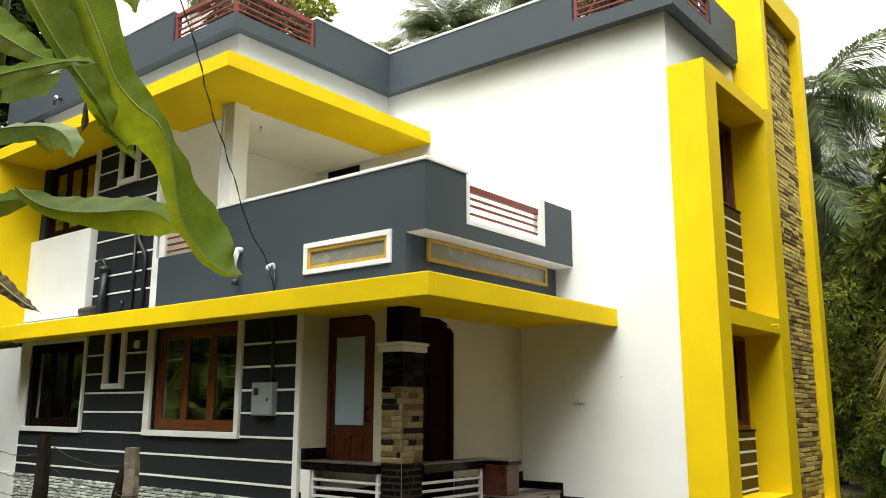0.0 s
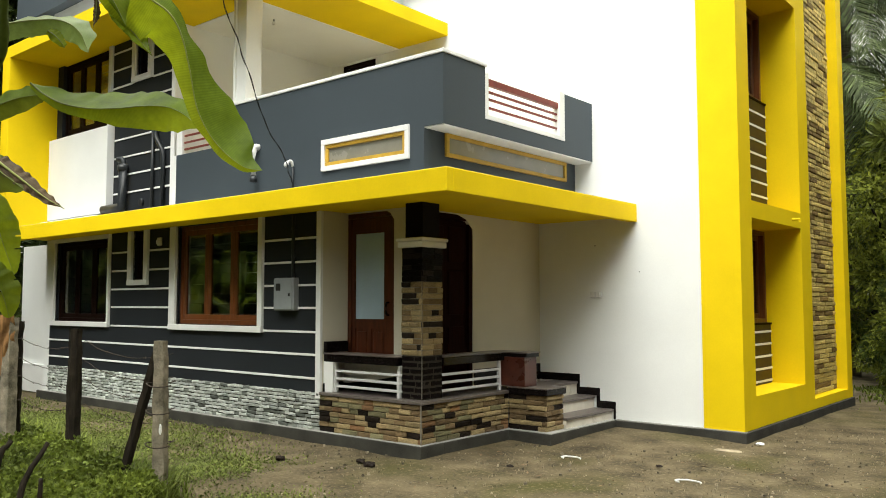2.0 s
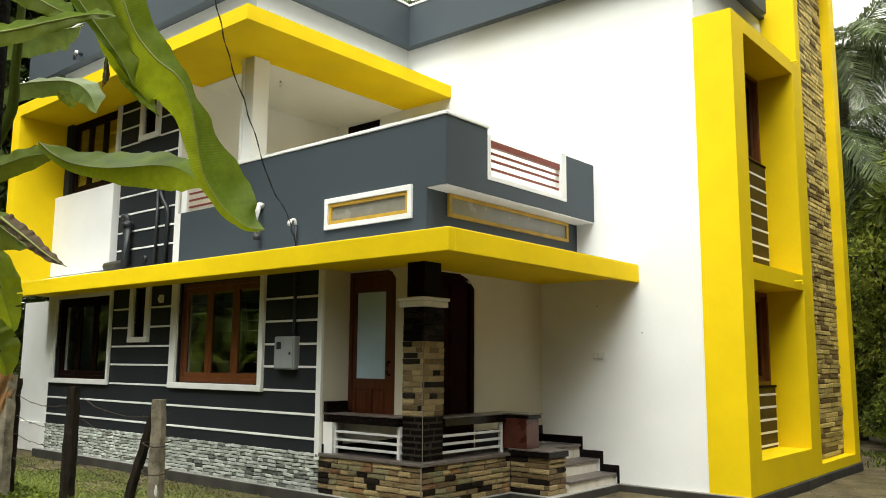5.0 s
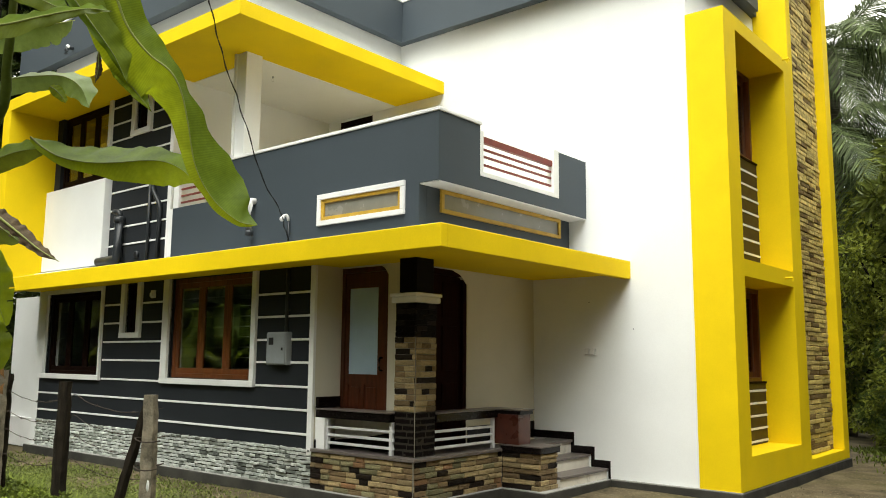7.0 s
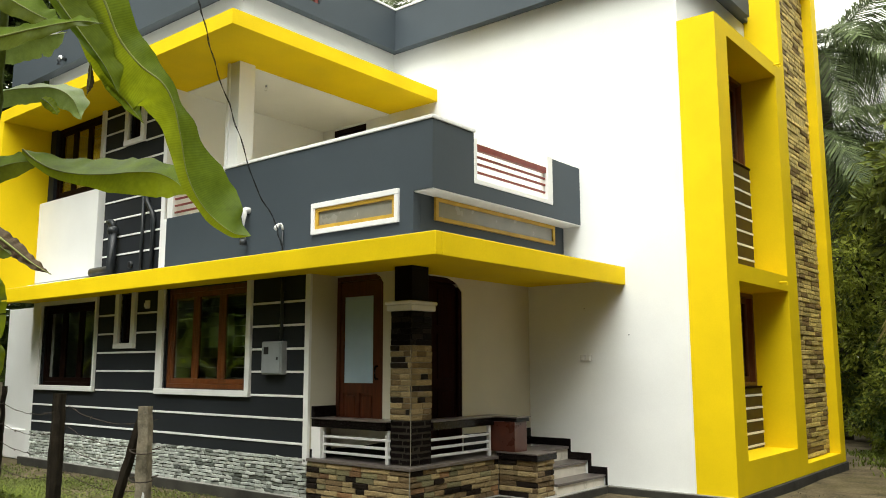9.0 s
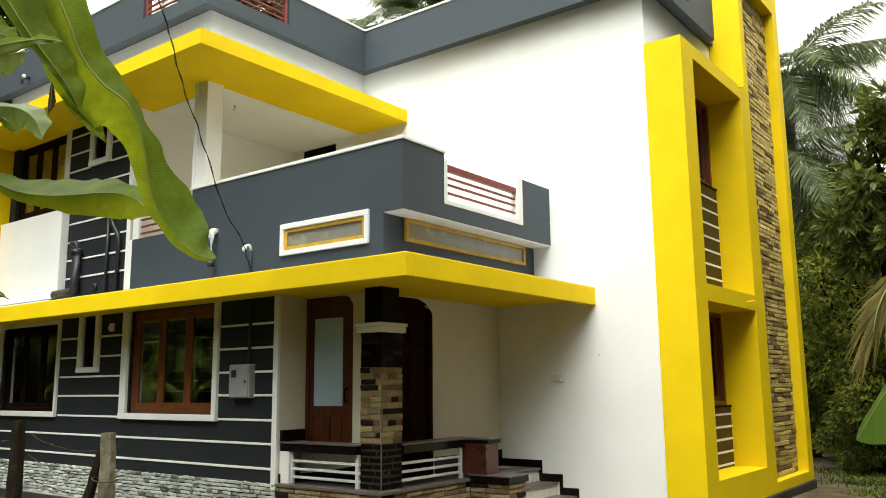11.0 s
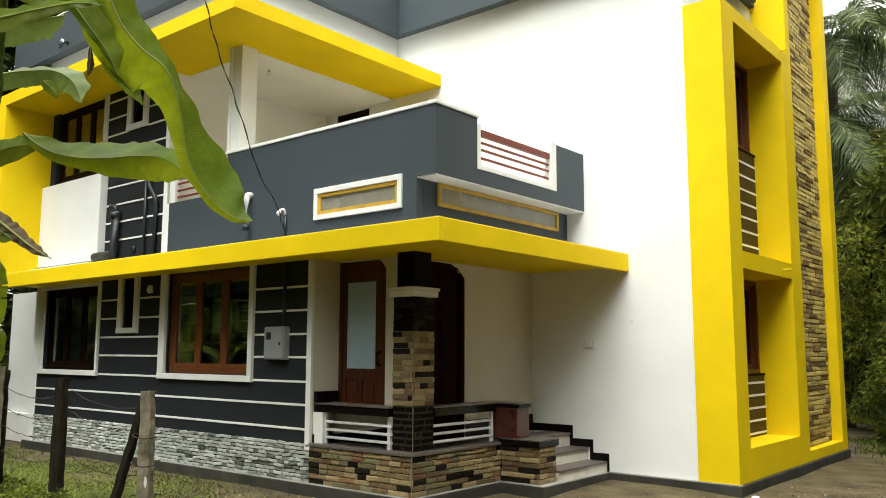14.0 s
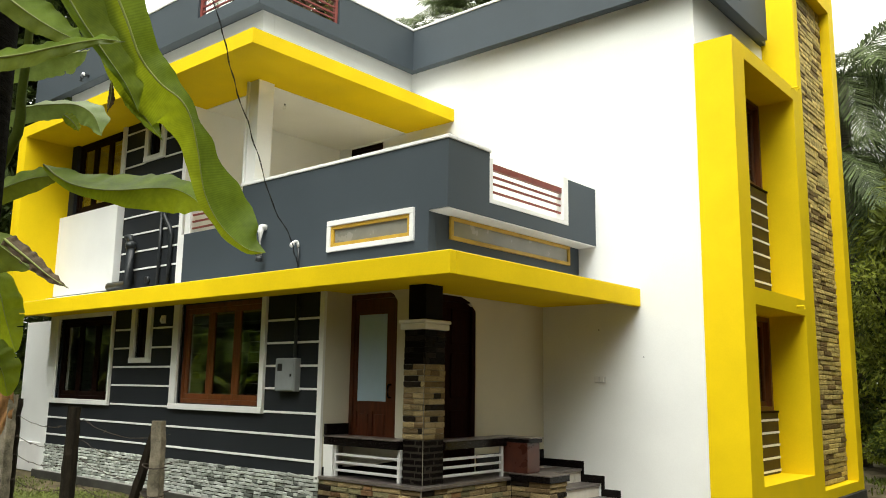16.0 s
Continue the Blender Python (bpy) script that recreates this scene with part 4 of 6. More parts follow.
def banana_leaf(parent, rib, left, right, mat, sag=0.25, tears=0, taper=(0.55, 0.35), rib_r=0.008, n=64, wave=0.02, label="", start=0.0, ragged=0.03, other=None):
    """A leaf along rib; left and right: the vectors from the rib to the edge of each half."""
    rp = catmull(rib, n)
    v, f = [], []
    cols = 8
    slits = {int(rng.uniform(0.15, 0.9) * n): rng.uniform(0.2, 0.7) for _ in range(tears)}
    for half, vec in enumerate((left, right)):
        rows = []
        for i, p in enumerate(rp):
            s = i / (n - 1)
            t = (rp[min(i + 1, n - 1)] - rp[max(i - 1, 0)]).normalized()
            va = along(vec, s)
            lat = va - t * va.dot(t)
            prof = min(1.0, ((s - start) / (1 - start) / taper[0]) ** 0.6 if s > start else 0.0) * min(1.0, (max(0.0, 1 - s) / taper[1]) ** 0.55)
            prof *= 1 + ragged * (noise.noise(Vector((s * 14, half * 7, p.x * 3))) + 0.6 * noise.noise(Vector((s * 45, half * 7, p.z))))
            row = []
            for c in range(cols):
                u = c / (cols - 1)
                rip = wave * u * math.sin(s * 46 + half * 2 + 3 * noise.noise(Vector((s * 6, half, 0)))) + 0.9 * wave * u * noise.noise(Vector((s * 9, u * 2, half * 5 + p.x)))
                q = p + lat * (u * prof) + Vector((0, 0, -sag * lat.length * u * u * prof)) + lat.cross(t).normalized() * (rip * prof)
                row.append(len(v))
                v.append(q)
            rows.append(row)
        for i in range(n - 1):
            for c in range(cols - 1):
                cut = slits.get(i)
                if cut is not None and c / cols > cut:
                    k = rows[i + 1][c + 1]
                    v[k] = v[k].lerp(v[rows[i][c + 1]], 0.75 - 0.6 * c / cols)
                    if c > cut * cols + 2:
                        continue
                f.append((rows[i][c], rows[i][c + 1], rows[i + 1][c + 1], rows[i + 1][c]))
    me = mesh_from("leaf", v, f, mat, True)
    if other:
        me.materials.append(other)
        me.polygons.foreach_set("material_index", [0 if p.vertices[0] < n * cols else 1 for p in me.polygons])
    uv = me.uv_layers.new(name="UVMap")
    for loop in me.loops:
        k = loop.vertex_index % (n * cols)
        uv.data[loop.index].uv = ((k // cols) / (n - 1), (k % cols) / (cols - 1))
    ob = child("leaf", me, parent, label)
    part("midrib", tube(rp, [rib_r * (1.15 - i / (n - 1)) for i in range(n)], 6), RIB, ob, smooth=True)
    return ob


# veins run across the blade, as relief and as paler lines
for m in (LEAF_BANANA, LEAF_DARKBAN, LEAF_UPPER, LEAF_BROAD, LEAF_PALE):
    nd, lk = m.node_tree.nodes, m.node_tree.links
    wv = nd.new("ShaderNodeTexWave")
    wv.bands_direction, wv.wave_profile = "X", "SIN"
    wv.inputs["Scale"].default_value, wv.inputs["Distortion"].default_value = 52, 2.2
    tc = nd.new("ShaderNodeTexCoord")
    lk.new(tc.outputs["UV"], wv.inputs["Vector"])
    bp = next(q for q in nd if q.type == "BUMP")
    bp.inputs["Strength"].default_value = 0.08
    lk.new(wv.outputs[1], bp.inputs["Height"])
    vein = nd.new("ShaderNodeMapRange")
    vein.inputs["To Min"].default_value, vein.inputs["To Max"].default_value = 0.90, 1.06
    lk.new(wv.outputs[1], vein.inputs["Value"])
    for q in [q for q in nd if q.type == "BSDF_TRANSLUCENT" or q.type == "BSDF_PRINCIPLED"]:
        name = "Color" if q.type == "BSDF_TRANSLUCENT" else "Base Color"
        hv = nd.new("ShaderNodeHueSaturation")
        lk.new(q.inputs[name].links[0].from_socket, hv.inputs["Color"])
        lk.new(vein.outputs[0], hv.inputs["Value"])
        lk.new(hv.outputs[0], q.inputs[name])

R3, U3, F3 = Vector((0.769, 0.639, 0)), Vector((0.086, -0.103, 0.991)), Vector((-0.633, 0.762, 0.134))


def side(r, u, f):
    return R3 * r + U3 * u + F3 * f


near = empty("banana_plant", "banana plant with large drooping bright green leaves", "banana plant", (1.62, -5.72, 0), "banana plants")


def nb(*a, **k):
    ob = banana_leaf(near, *a, **k)
    ob.location = -Vector(near.location)
    return ob


part("pseudostem", tube([(0, 0, -0.1), (-0.03, 0.02, 0.9), (0.0, 0.05, 1.9), (0.05, 0.06, 3.0)], [0.12, 0.11, 0.10, 0.06], 12), LEAF_DARKBAN, near, "green fleshy banana stem", smooth=True)
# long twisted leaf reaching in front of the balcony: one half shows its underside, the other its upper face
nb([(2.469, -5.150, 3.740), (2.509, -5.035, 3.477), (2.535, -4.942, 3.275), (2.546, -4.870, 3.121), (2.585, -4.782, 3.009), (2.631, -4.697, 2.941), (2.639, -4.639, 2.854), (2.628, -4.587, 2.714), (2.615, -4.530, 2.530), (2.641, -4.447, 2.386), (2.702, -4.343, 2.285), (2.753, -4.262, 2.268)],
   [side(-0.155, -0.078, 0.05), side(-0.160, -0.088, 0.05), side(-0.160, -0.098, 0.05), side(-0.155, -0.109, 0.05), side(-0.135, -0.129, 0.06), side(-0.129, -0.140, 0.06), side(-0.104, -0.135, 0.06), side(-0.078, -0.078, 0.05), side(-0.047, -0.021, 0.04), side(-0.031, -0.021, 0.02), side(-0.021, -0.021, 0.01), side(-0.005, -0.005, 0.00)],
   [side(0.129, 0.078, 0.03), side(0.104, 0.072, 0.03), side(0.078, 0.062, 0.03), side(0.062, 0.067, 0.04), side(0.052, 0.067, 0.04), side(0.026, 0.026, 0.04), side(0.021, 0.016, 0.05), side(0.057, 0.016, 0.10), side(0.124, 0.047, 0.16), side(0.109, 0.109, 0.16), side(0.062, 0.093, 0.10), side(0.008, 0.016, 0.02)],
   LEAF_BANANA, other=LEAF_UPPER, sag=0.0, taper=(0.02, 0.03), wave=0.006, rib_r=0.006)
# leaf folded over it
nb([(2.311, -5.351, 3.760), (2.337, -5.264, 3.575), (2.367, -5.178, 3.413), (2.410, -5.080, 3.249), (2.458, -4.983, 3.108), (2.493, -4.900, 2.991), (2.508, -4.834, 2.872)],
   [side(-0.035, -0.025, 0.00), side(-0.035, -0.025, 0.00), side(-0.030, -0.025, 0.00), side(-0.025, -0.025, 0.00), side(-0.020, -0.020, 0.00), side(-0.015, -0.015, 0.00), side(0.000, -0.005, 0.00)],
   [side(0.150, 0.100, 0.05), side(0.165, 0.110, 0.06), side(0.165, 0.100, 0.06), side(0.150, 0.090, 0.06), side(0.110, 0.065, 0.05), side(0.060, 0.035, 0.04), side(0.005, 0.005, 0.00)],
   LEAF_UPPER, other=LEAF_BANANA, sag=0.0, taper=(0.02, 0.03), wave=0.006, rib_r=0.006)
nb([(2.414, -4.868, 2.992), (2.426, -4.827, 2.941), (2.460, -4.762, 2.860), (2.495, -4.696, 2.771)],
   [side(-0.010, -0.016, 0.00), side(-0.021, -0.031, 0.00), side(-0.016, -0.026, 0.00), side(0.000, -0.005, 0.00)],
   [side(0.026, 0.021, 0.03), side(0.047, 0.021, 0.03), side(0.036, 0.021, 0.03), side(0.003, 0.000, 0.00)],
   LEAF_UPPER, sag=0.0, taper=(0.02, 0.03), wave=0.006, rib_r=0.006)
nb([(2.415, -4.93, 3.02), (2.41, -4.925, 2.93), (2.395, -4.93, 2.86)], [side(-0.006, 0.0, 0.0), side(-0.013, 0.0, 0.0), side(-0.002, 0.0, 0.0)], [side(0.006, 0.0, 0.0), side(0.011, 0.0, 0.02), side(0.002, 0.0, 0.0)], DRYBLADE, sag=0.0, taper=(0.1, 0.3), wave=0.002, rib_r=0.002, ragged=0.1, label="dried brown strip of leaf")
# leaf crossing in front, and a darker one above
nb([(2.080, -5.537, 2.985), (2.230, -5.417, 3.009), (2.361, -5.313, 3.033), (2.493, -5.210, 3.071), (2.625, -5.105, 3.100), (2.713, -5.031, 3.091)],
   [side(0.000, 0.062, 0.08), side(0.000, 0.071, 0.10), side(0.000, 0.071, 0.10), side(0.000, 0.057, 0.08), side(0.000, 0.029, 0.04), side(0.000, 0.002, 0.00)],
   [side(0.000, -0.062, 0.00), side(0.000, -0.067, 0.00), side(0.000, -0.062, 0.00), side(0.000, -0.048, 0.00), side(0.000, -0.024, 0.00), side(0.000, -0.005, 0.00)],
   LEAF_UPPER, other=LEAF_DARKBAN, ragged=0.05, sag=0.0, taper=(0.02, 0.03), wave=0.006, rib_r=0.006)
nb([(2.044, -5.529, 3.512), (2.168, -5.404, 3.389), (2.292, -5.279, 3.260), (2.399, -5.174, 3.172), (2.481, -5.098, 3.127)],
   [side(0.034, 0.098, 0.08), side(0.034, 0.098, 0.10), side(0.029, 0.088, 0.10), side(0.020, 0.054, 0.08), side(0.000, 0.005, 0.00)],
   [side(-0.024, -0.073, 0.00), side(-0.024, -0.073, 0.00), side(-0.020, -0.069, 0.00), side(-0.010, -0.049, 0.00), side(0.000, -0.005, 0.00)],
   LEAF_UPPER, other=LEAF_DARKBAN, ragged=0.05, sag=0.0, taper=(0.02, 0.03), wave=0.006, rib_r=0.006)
# low leaf with a dried tip
nb([(1.819, -5.633, 2.421), (1.956, -5.490, 2.349), (2.075, -5.365, 2.288), (2.174, -5.255, 2.226), (2.266, -5.144, 2.124)],
   [side(-0.034, -0.146, 0.05), side(-0.049, -0.170, 0.05), side(-0.054, -0.185, 0.05), side(-0.049, -0.161, 0.04), side(-0.015, -0.024, 0.00)],
   [side(0.015, 0.039, 0.10), side(0.015, 0.044, 0.12), side(0.019, 0.039, 0.12), side(0.024, 0.034, 0.08), side(0.005, 0.005, 0.00)],
   LEAF_DARKBAN, ragged=0.05, sag=0.0, taper=(0.02, 0.03), wave=0.006, rib_r=0.006)
nb([(2.183, -5.236, 2.253), (2.255, -5.162, 2.173), (2.326, -5.089, 2.094), (2.389, -5.028, 2.042)],
   [side(-0.020, -0.024, 0.00), side(-0.020, -0.029, 0.00), side(-0.012, -0.020, 0.00), side(0.000, -0.002, 0.00)],
   [side(0.020, 0.020, 0.04), side(0.020, 0.020, 0.04), side(0.012, 0.015, 0.02), side(0.000, 0.002, 0.00)],
   DRYBLADE, label="dried brown leaf tip", sag=0.0, taper=(0.02, 0.03), wave=0.006, rib_r=0.006)
# leaves overhead, the edge of one hanging in from above
nb([(2.196, -4.688, 4.117), (2.199, -4.659, 3.964), (2.198, -4.633, 3.811), (2.202, -4.602, 3.654)],
   [side(-0.116, 0.000, 0.05), side(-0.128, -0.012, 0.05), side(-0.099, -0.017, 0.03), side(-0.012, -0.006, 0.00)],
   [side(0.104, 0.000, 0.05), side(0.099, -0.012, 0.05), side(0.058, -0.017, 0.03), side(0.009, -0.006, 0.00)],
   LEAF_DARKBAN, ragged=0.15, sag=0.0, taper=(0.02, 0.03), wave=0.006, rib_r=0.006)
nb([(1.498, -5.246, 3.993), (1.678, -5.077, 3.879), (1.838, -4.938, 3.844), (1.977, -4.833, 3.905)],
   [side(0.000, -0.099, 0.05), side(0.000, -0.087, 0.05), side(0.000, -0.070, 0.03), side(0.000, -0.012, 0.00)],
   [side(0.000, 0.116, 0.10), side(0.000, 0.116, 0.10), side(0.000, 0.087, 0.10), side(0.000, 0.012, 0.00)],
   LEAF_DARKBAN, ragged=0.15, sag=0.0, taper=(0.02, 0.03), wave=0.006, rib_r=0.006)
for foot, mid, end in (((0.05, 0.05, 2.9), (0.45, 0.25, 3.7), (0.85, 0.57, 3.74)), ((0.05, 0.05, 2.8), (0.35, 0.18, 3.6), (0.69, 0.37, 3.76)), ((0.05, 0.05, 2.7), (0.25, 0.12, 2.95), (0.46, 0.18, 2.985)), ((0.05, 0.05, 2.2), (0.1, 0.08, 2.42), (0.20, 0.09, 2.42)), ((0.05, 0.05, 2.9), (0.2, 0.15, 3.4), (0.42, 0.19, 3.51)), ((0.05, 0.05, 2.9), (0.3, 0.7, 4.1), (0.58, 1.03, 4.12)), ((0.05, 0.05, 2.9), (-0.1, 0.3, 3.8), (-0.12, 0.47, 3.99))):
    part("leaf_stalk", tube(catmull([foot, mid, end], 8), [0.035 - 0.003 * i for i in range(8)], 8), LEAF_BANANA, near, smooth=True)

# second plant behind the dark trunk
behind = empty("banana_plant", "banana plant with hanging leaves behind the palm trunk", "banana plant", (1.10, -5.02, 0), "banana plants")
part("pseudostem", tube([(0, 0, -0.1), (0.0, 0.0, 1.0), (0.0, 0.01, 2.6)], [0.10, 0.09, 0.06], 10), LEAF_DARKBAN, behind, smooth=True)


def far_leaf(*a, **k):
    ob = banana_leaf(behind, *a, **k)
    ob.location = -Vector(behind.location)
    return ob


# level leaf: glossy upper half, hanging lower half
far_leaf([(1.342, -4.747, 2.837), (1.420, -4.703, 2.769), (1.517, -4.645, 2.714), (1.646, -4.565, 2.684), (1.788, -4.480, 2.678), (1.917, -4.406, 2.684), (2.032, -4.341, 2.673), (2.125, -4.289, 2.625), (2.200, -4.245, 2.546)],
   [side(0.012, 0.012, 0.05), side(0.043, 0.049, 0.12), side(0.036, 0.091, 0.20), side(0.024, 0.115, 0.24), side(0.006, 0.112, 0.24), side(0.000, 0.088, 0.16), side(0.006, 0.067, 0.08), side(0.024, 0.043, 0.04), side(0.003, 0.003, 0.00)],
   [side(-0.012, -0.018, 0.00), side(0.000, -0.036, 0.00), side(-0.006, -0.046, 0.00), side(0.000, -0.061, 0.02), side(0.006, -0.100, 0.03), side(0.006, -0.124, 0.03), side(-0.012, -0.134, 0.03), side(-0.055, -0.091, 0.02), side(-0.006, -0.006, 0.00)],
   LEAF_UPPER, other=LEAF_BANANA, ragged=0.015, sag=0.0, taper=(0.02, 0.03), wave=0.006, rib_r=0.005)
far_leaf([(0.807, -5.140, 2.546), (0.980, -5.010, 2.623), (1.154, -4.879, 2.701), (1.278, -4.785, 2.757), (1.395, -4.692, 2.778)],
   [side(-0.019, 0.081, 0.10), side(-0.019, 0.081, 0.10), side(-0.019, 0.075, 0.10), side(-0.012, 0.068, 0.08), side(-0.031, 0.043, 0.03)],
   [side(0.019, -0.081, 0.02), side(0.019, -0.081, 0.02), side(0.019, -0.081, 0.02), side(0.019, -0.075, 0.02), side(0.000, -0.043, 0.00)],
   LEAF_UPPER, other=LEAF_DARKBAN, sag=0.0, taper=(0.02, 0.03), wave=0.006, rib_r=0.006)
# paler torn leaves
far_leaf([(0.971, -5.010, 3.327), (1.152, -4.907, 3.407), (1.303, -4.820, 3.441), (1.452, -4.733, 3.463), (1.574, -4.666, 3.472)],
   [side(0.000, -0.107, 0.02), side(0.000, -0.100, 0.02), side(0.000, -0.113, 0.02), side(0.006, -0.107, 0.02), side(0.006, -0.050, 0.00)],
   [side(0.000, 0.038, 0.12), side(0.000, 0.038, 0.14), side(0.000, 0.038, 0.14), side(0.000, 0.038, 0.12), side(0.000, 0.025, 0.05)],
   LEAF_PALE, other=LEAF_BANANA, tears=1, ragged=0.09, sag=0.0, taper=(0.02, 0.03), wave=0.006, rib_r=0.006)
far_leaf([(0.924, -4.995, 3.022), (1.072, -4.912, 3.124), (1.216, -4.823, 3.176), (1.357, -4.731, 3.189), (1.475, -4.653, 3.181), (1.559, -4.594, 3.119), (1.605, -4.557, 2.999)],
   [side(0.000, -0.104, 0.02), side(0.000, -0.104, 0.02), side(0.000, -0.092, 0.02), side(0.000, -0.080, 0.02), side(-0.019, -0.088, 0.02), side(-0.050, -0.068, 0.02), side(-0.025, -0.013, 0.00)],
   [side(-0.019, 0.062, 0.16), side(-0.013, 0.074, 0.20), side(0.000, 0.074, 0.20), side(0.006, 0.060, 0.20), side(0.031, 0.050, 0.16), side(0.038, 0.024, 0.10), side(0.009, 0.006, 0.00)],
   LEAF_PALE, tears=2, ragged=0.12, sag=0.0, taper=(0.02, 0.05), wave=0.006, rib_r=0.004)
far_leaf([(1.445, -4.710, 3.117), (1.472, -4.683, 3.092), (1.498, -4.654, 3.048), (1.506, -4.644, 3.023)],
   [side(-0.012, -0.016, 0.00), side(-0.025, -0.025, 0.00), side(-0.019, -0.012, 0.00), side(0.000, -0.003, 0.00)],
   [side(0.012, 0.016, 0.02), side(0.019, 0.025, 0.02), side(0.012, 0.012, 0.02), side(0.000, 0.003, 0.00)],
   LEAF_BANANA, ragged=0.05, sag=0.0, taper=(0.02, 0.05), wave=0.003, rib_r=0.003)
part("leaf_stalk", tube(catmull([(0.0, 0.0, 2.5), (0.232, 0.114, 2.95), (0.274, 0.106, 3.193), (0.316, 0.098, 3.437), (0.342, 0.082, 3.9)], 12), [0.032 - 0.0012 * i for i in range(12)], 8), LEAF_DARKBAN, behind, smooth=True)
for rib, a, b in (([(1.14, -5.02, 2.0), (1.22, -4.97, 2.22), (1.277, -4.891, 2.119), (1.284, -4.842, 1.973), (1.299, -4.781, 1.79)], side(-0.14, -0.04, 0.06), side(0.075, 0.0, 0.08)),
                  ([(1.15, -5.02, 1.9), (1.29, -4.98, 1.835), (1.347, -4.93, 1.784), (1.369, -4.869, 1.695), (1.384, -4.831, 1.56)], side(-0.10, -0.04, 0.05), side(0.06, 0.03, 0.10)),
                  ([(1.12, -5.02, 1.9), (0.9, -5.1, 2.4), (0.6, -5.2, 2.5), (0.3, -5.3, 2.2)], side(0.1, 0.15, 0.0), side(-0.1, -0.15, 0.0))):
    ob = banana_leaf(behind, rib, a, b, LEAF_BANANA, sag=0.1, tears=2, taper=(0.3, 0.3), wave=0.008, rib_r=0.005)
    ob.location = -Vector(behind.location)

# dark trunk close by
trunk = empty("coconut_palm", "dark rough trunk of a coconut palm", "palm tree", (1.57, -5.235, 0), "coconut palms round the house")
part("trunk", tube([(0.02, 0.02, -0.1), (0.0, 0.03, 0.6), (0.02, 0.03, 1.5), (0.07, 0.01, 2.5), (0.15, -0.03, 3.6), (0.3, -0.1, 9.0)], [0.19, 0.165, 0.155, 0.16, 0.16, 0.12], 14), BARK, trunk, smooth=True)
for i in range(9):
    ob = child("frond", FRONDS[1 + i % 3], trunk)
    ob.matrix_basis = pose(0.3, -0.1, 9.0, rng.uniform(-12, 12), -30 + 6 * i, i * 40)


def banana(at, label, height=2.2, leaves=7, turn=0.0, mat=LEAF_BANANA, scale=1.0, width=0.30, lift=0.0):
    th = empty("banana_plant", label, "banana plant", at, "banana plants")
    part("pseudostem", tube([(0, 0, -0.1), (0.02, 0.0, height * 0.5), (0.05, 0.02, height)], [0.13, 0.11, 0.06], 12), LEAF_DARKBAN, th, smooth=True)
    for i in range(leaves):
        a = radians(turn + i * 137.5)
        d = Vector((math.cos(a), math.sin(a), 0))
        ln = scale * rng.uniform(1.4, 2.0)
        up = rng.uniform(0.5, 1.1)
        rib = [Vector((0, 0, height * 0.9)), Vector((0, 0, height)) + d * ln * 0.25 + Vector((0, 0, 0.35 * up)), Vector((0, 0, height + 0.45 * up)) + d * ln * 0.55, Vector((0, 0, height + 0.2 * up + 0.6 * lift)) + d * ln * (0.85 - 0.3 * lift), Vector((0, 0, height - 0.45 + lift)) + d * ln * (1 - 0.25 * lift)]
        s = Vector((-d.y, d.x, 0)) * width
        banana_leaf(th, rib, s, -s, mat, sag=rng.uniform(0.3, 0.9), tears=int(rng.integers(3, 9)), taper=(0.3, 0.35), n=34, wave=0.02, start=0.12)
    return th


banana((-9.3, -3.75, 0), "banana plant beside the fence", 1.75, 11, 60, mat=LEAF_UPPER, scale=1.1, width=0.14, lift=1.4)
banana((-10.3, -3.2, 0), "banana plant with torn leaves beside the white fin wall", 1.7, 8, 20)
banana((-11.9, -3.4, 0), "tall banana plant with torn leaves", 2.6, 8, 70)
banana((-8.2, -3.3, 0), "small banana plant beside the fence", 1.5, 8, 35, mat=LEAF_UPPER, scale=0.9, width=0.10, lift=1.5)
banana((-10.6, -4.6, 0), "banana plant with broad leaves beside the fence", 2.0, 10, 100, scale=1.2)
banana((-12.6, -6.4, 0), "banana plant growing among the trees", 2.0, 9, 15, scale=1.2)
banana((-9.2, -6.2, 0), "banana plant growing among the trees", 2.4, 8, 10)
banana((-6.8, -7.6, 0), "banana plant growing among the trees", 2.7, 8, 130)
banana((-3.6, -8.4, 0), "banana plant growing among the trees", 2.3, 8, 50)

# leaf of a banana plant reaching in beside the drive
edge = empty("banana_plant", "banana plant with a broad pale green leaf", "banana plant", (5.75, -0.35, 0), "banana plants")
part("pseudostem", tube([(0, 0, -0.1), (0.02, 0.02, 0.9), (0.0, 0.0, 1.7)], [0.09, 0.08, 0.05], 10), LEAF_DARKBAN, edge, smooth=True)
ob = banana_leaf(edge, [(5.75, -0.35, 1.7), (5.40, -0.60, 2.0), (5.04, -0.70, 1.793), (4.929, -0.717, 1.617), (4.821, -0.74, 1.447), (4.734, -0.764, 1.298)], side(-0.02, 0.01, 0.01), side(0.20, -0.13, 0.06), LEAF_BROAD, sag=0.0, taper=(0.3, 0.10), wave=0.005)
ob.location = -Vector(edge.location)

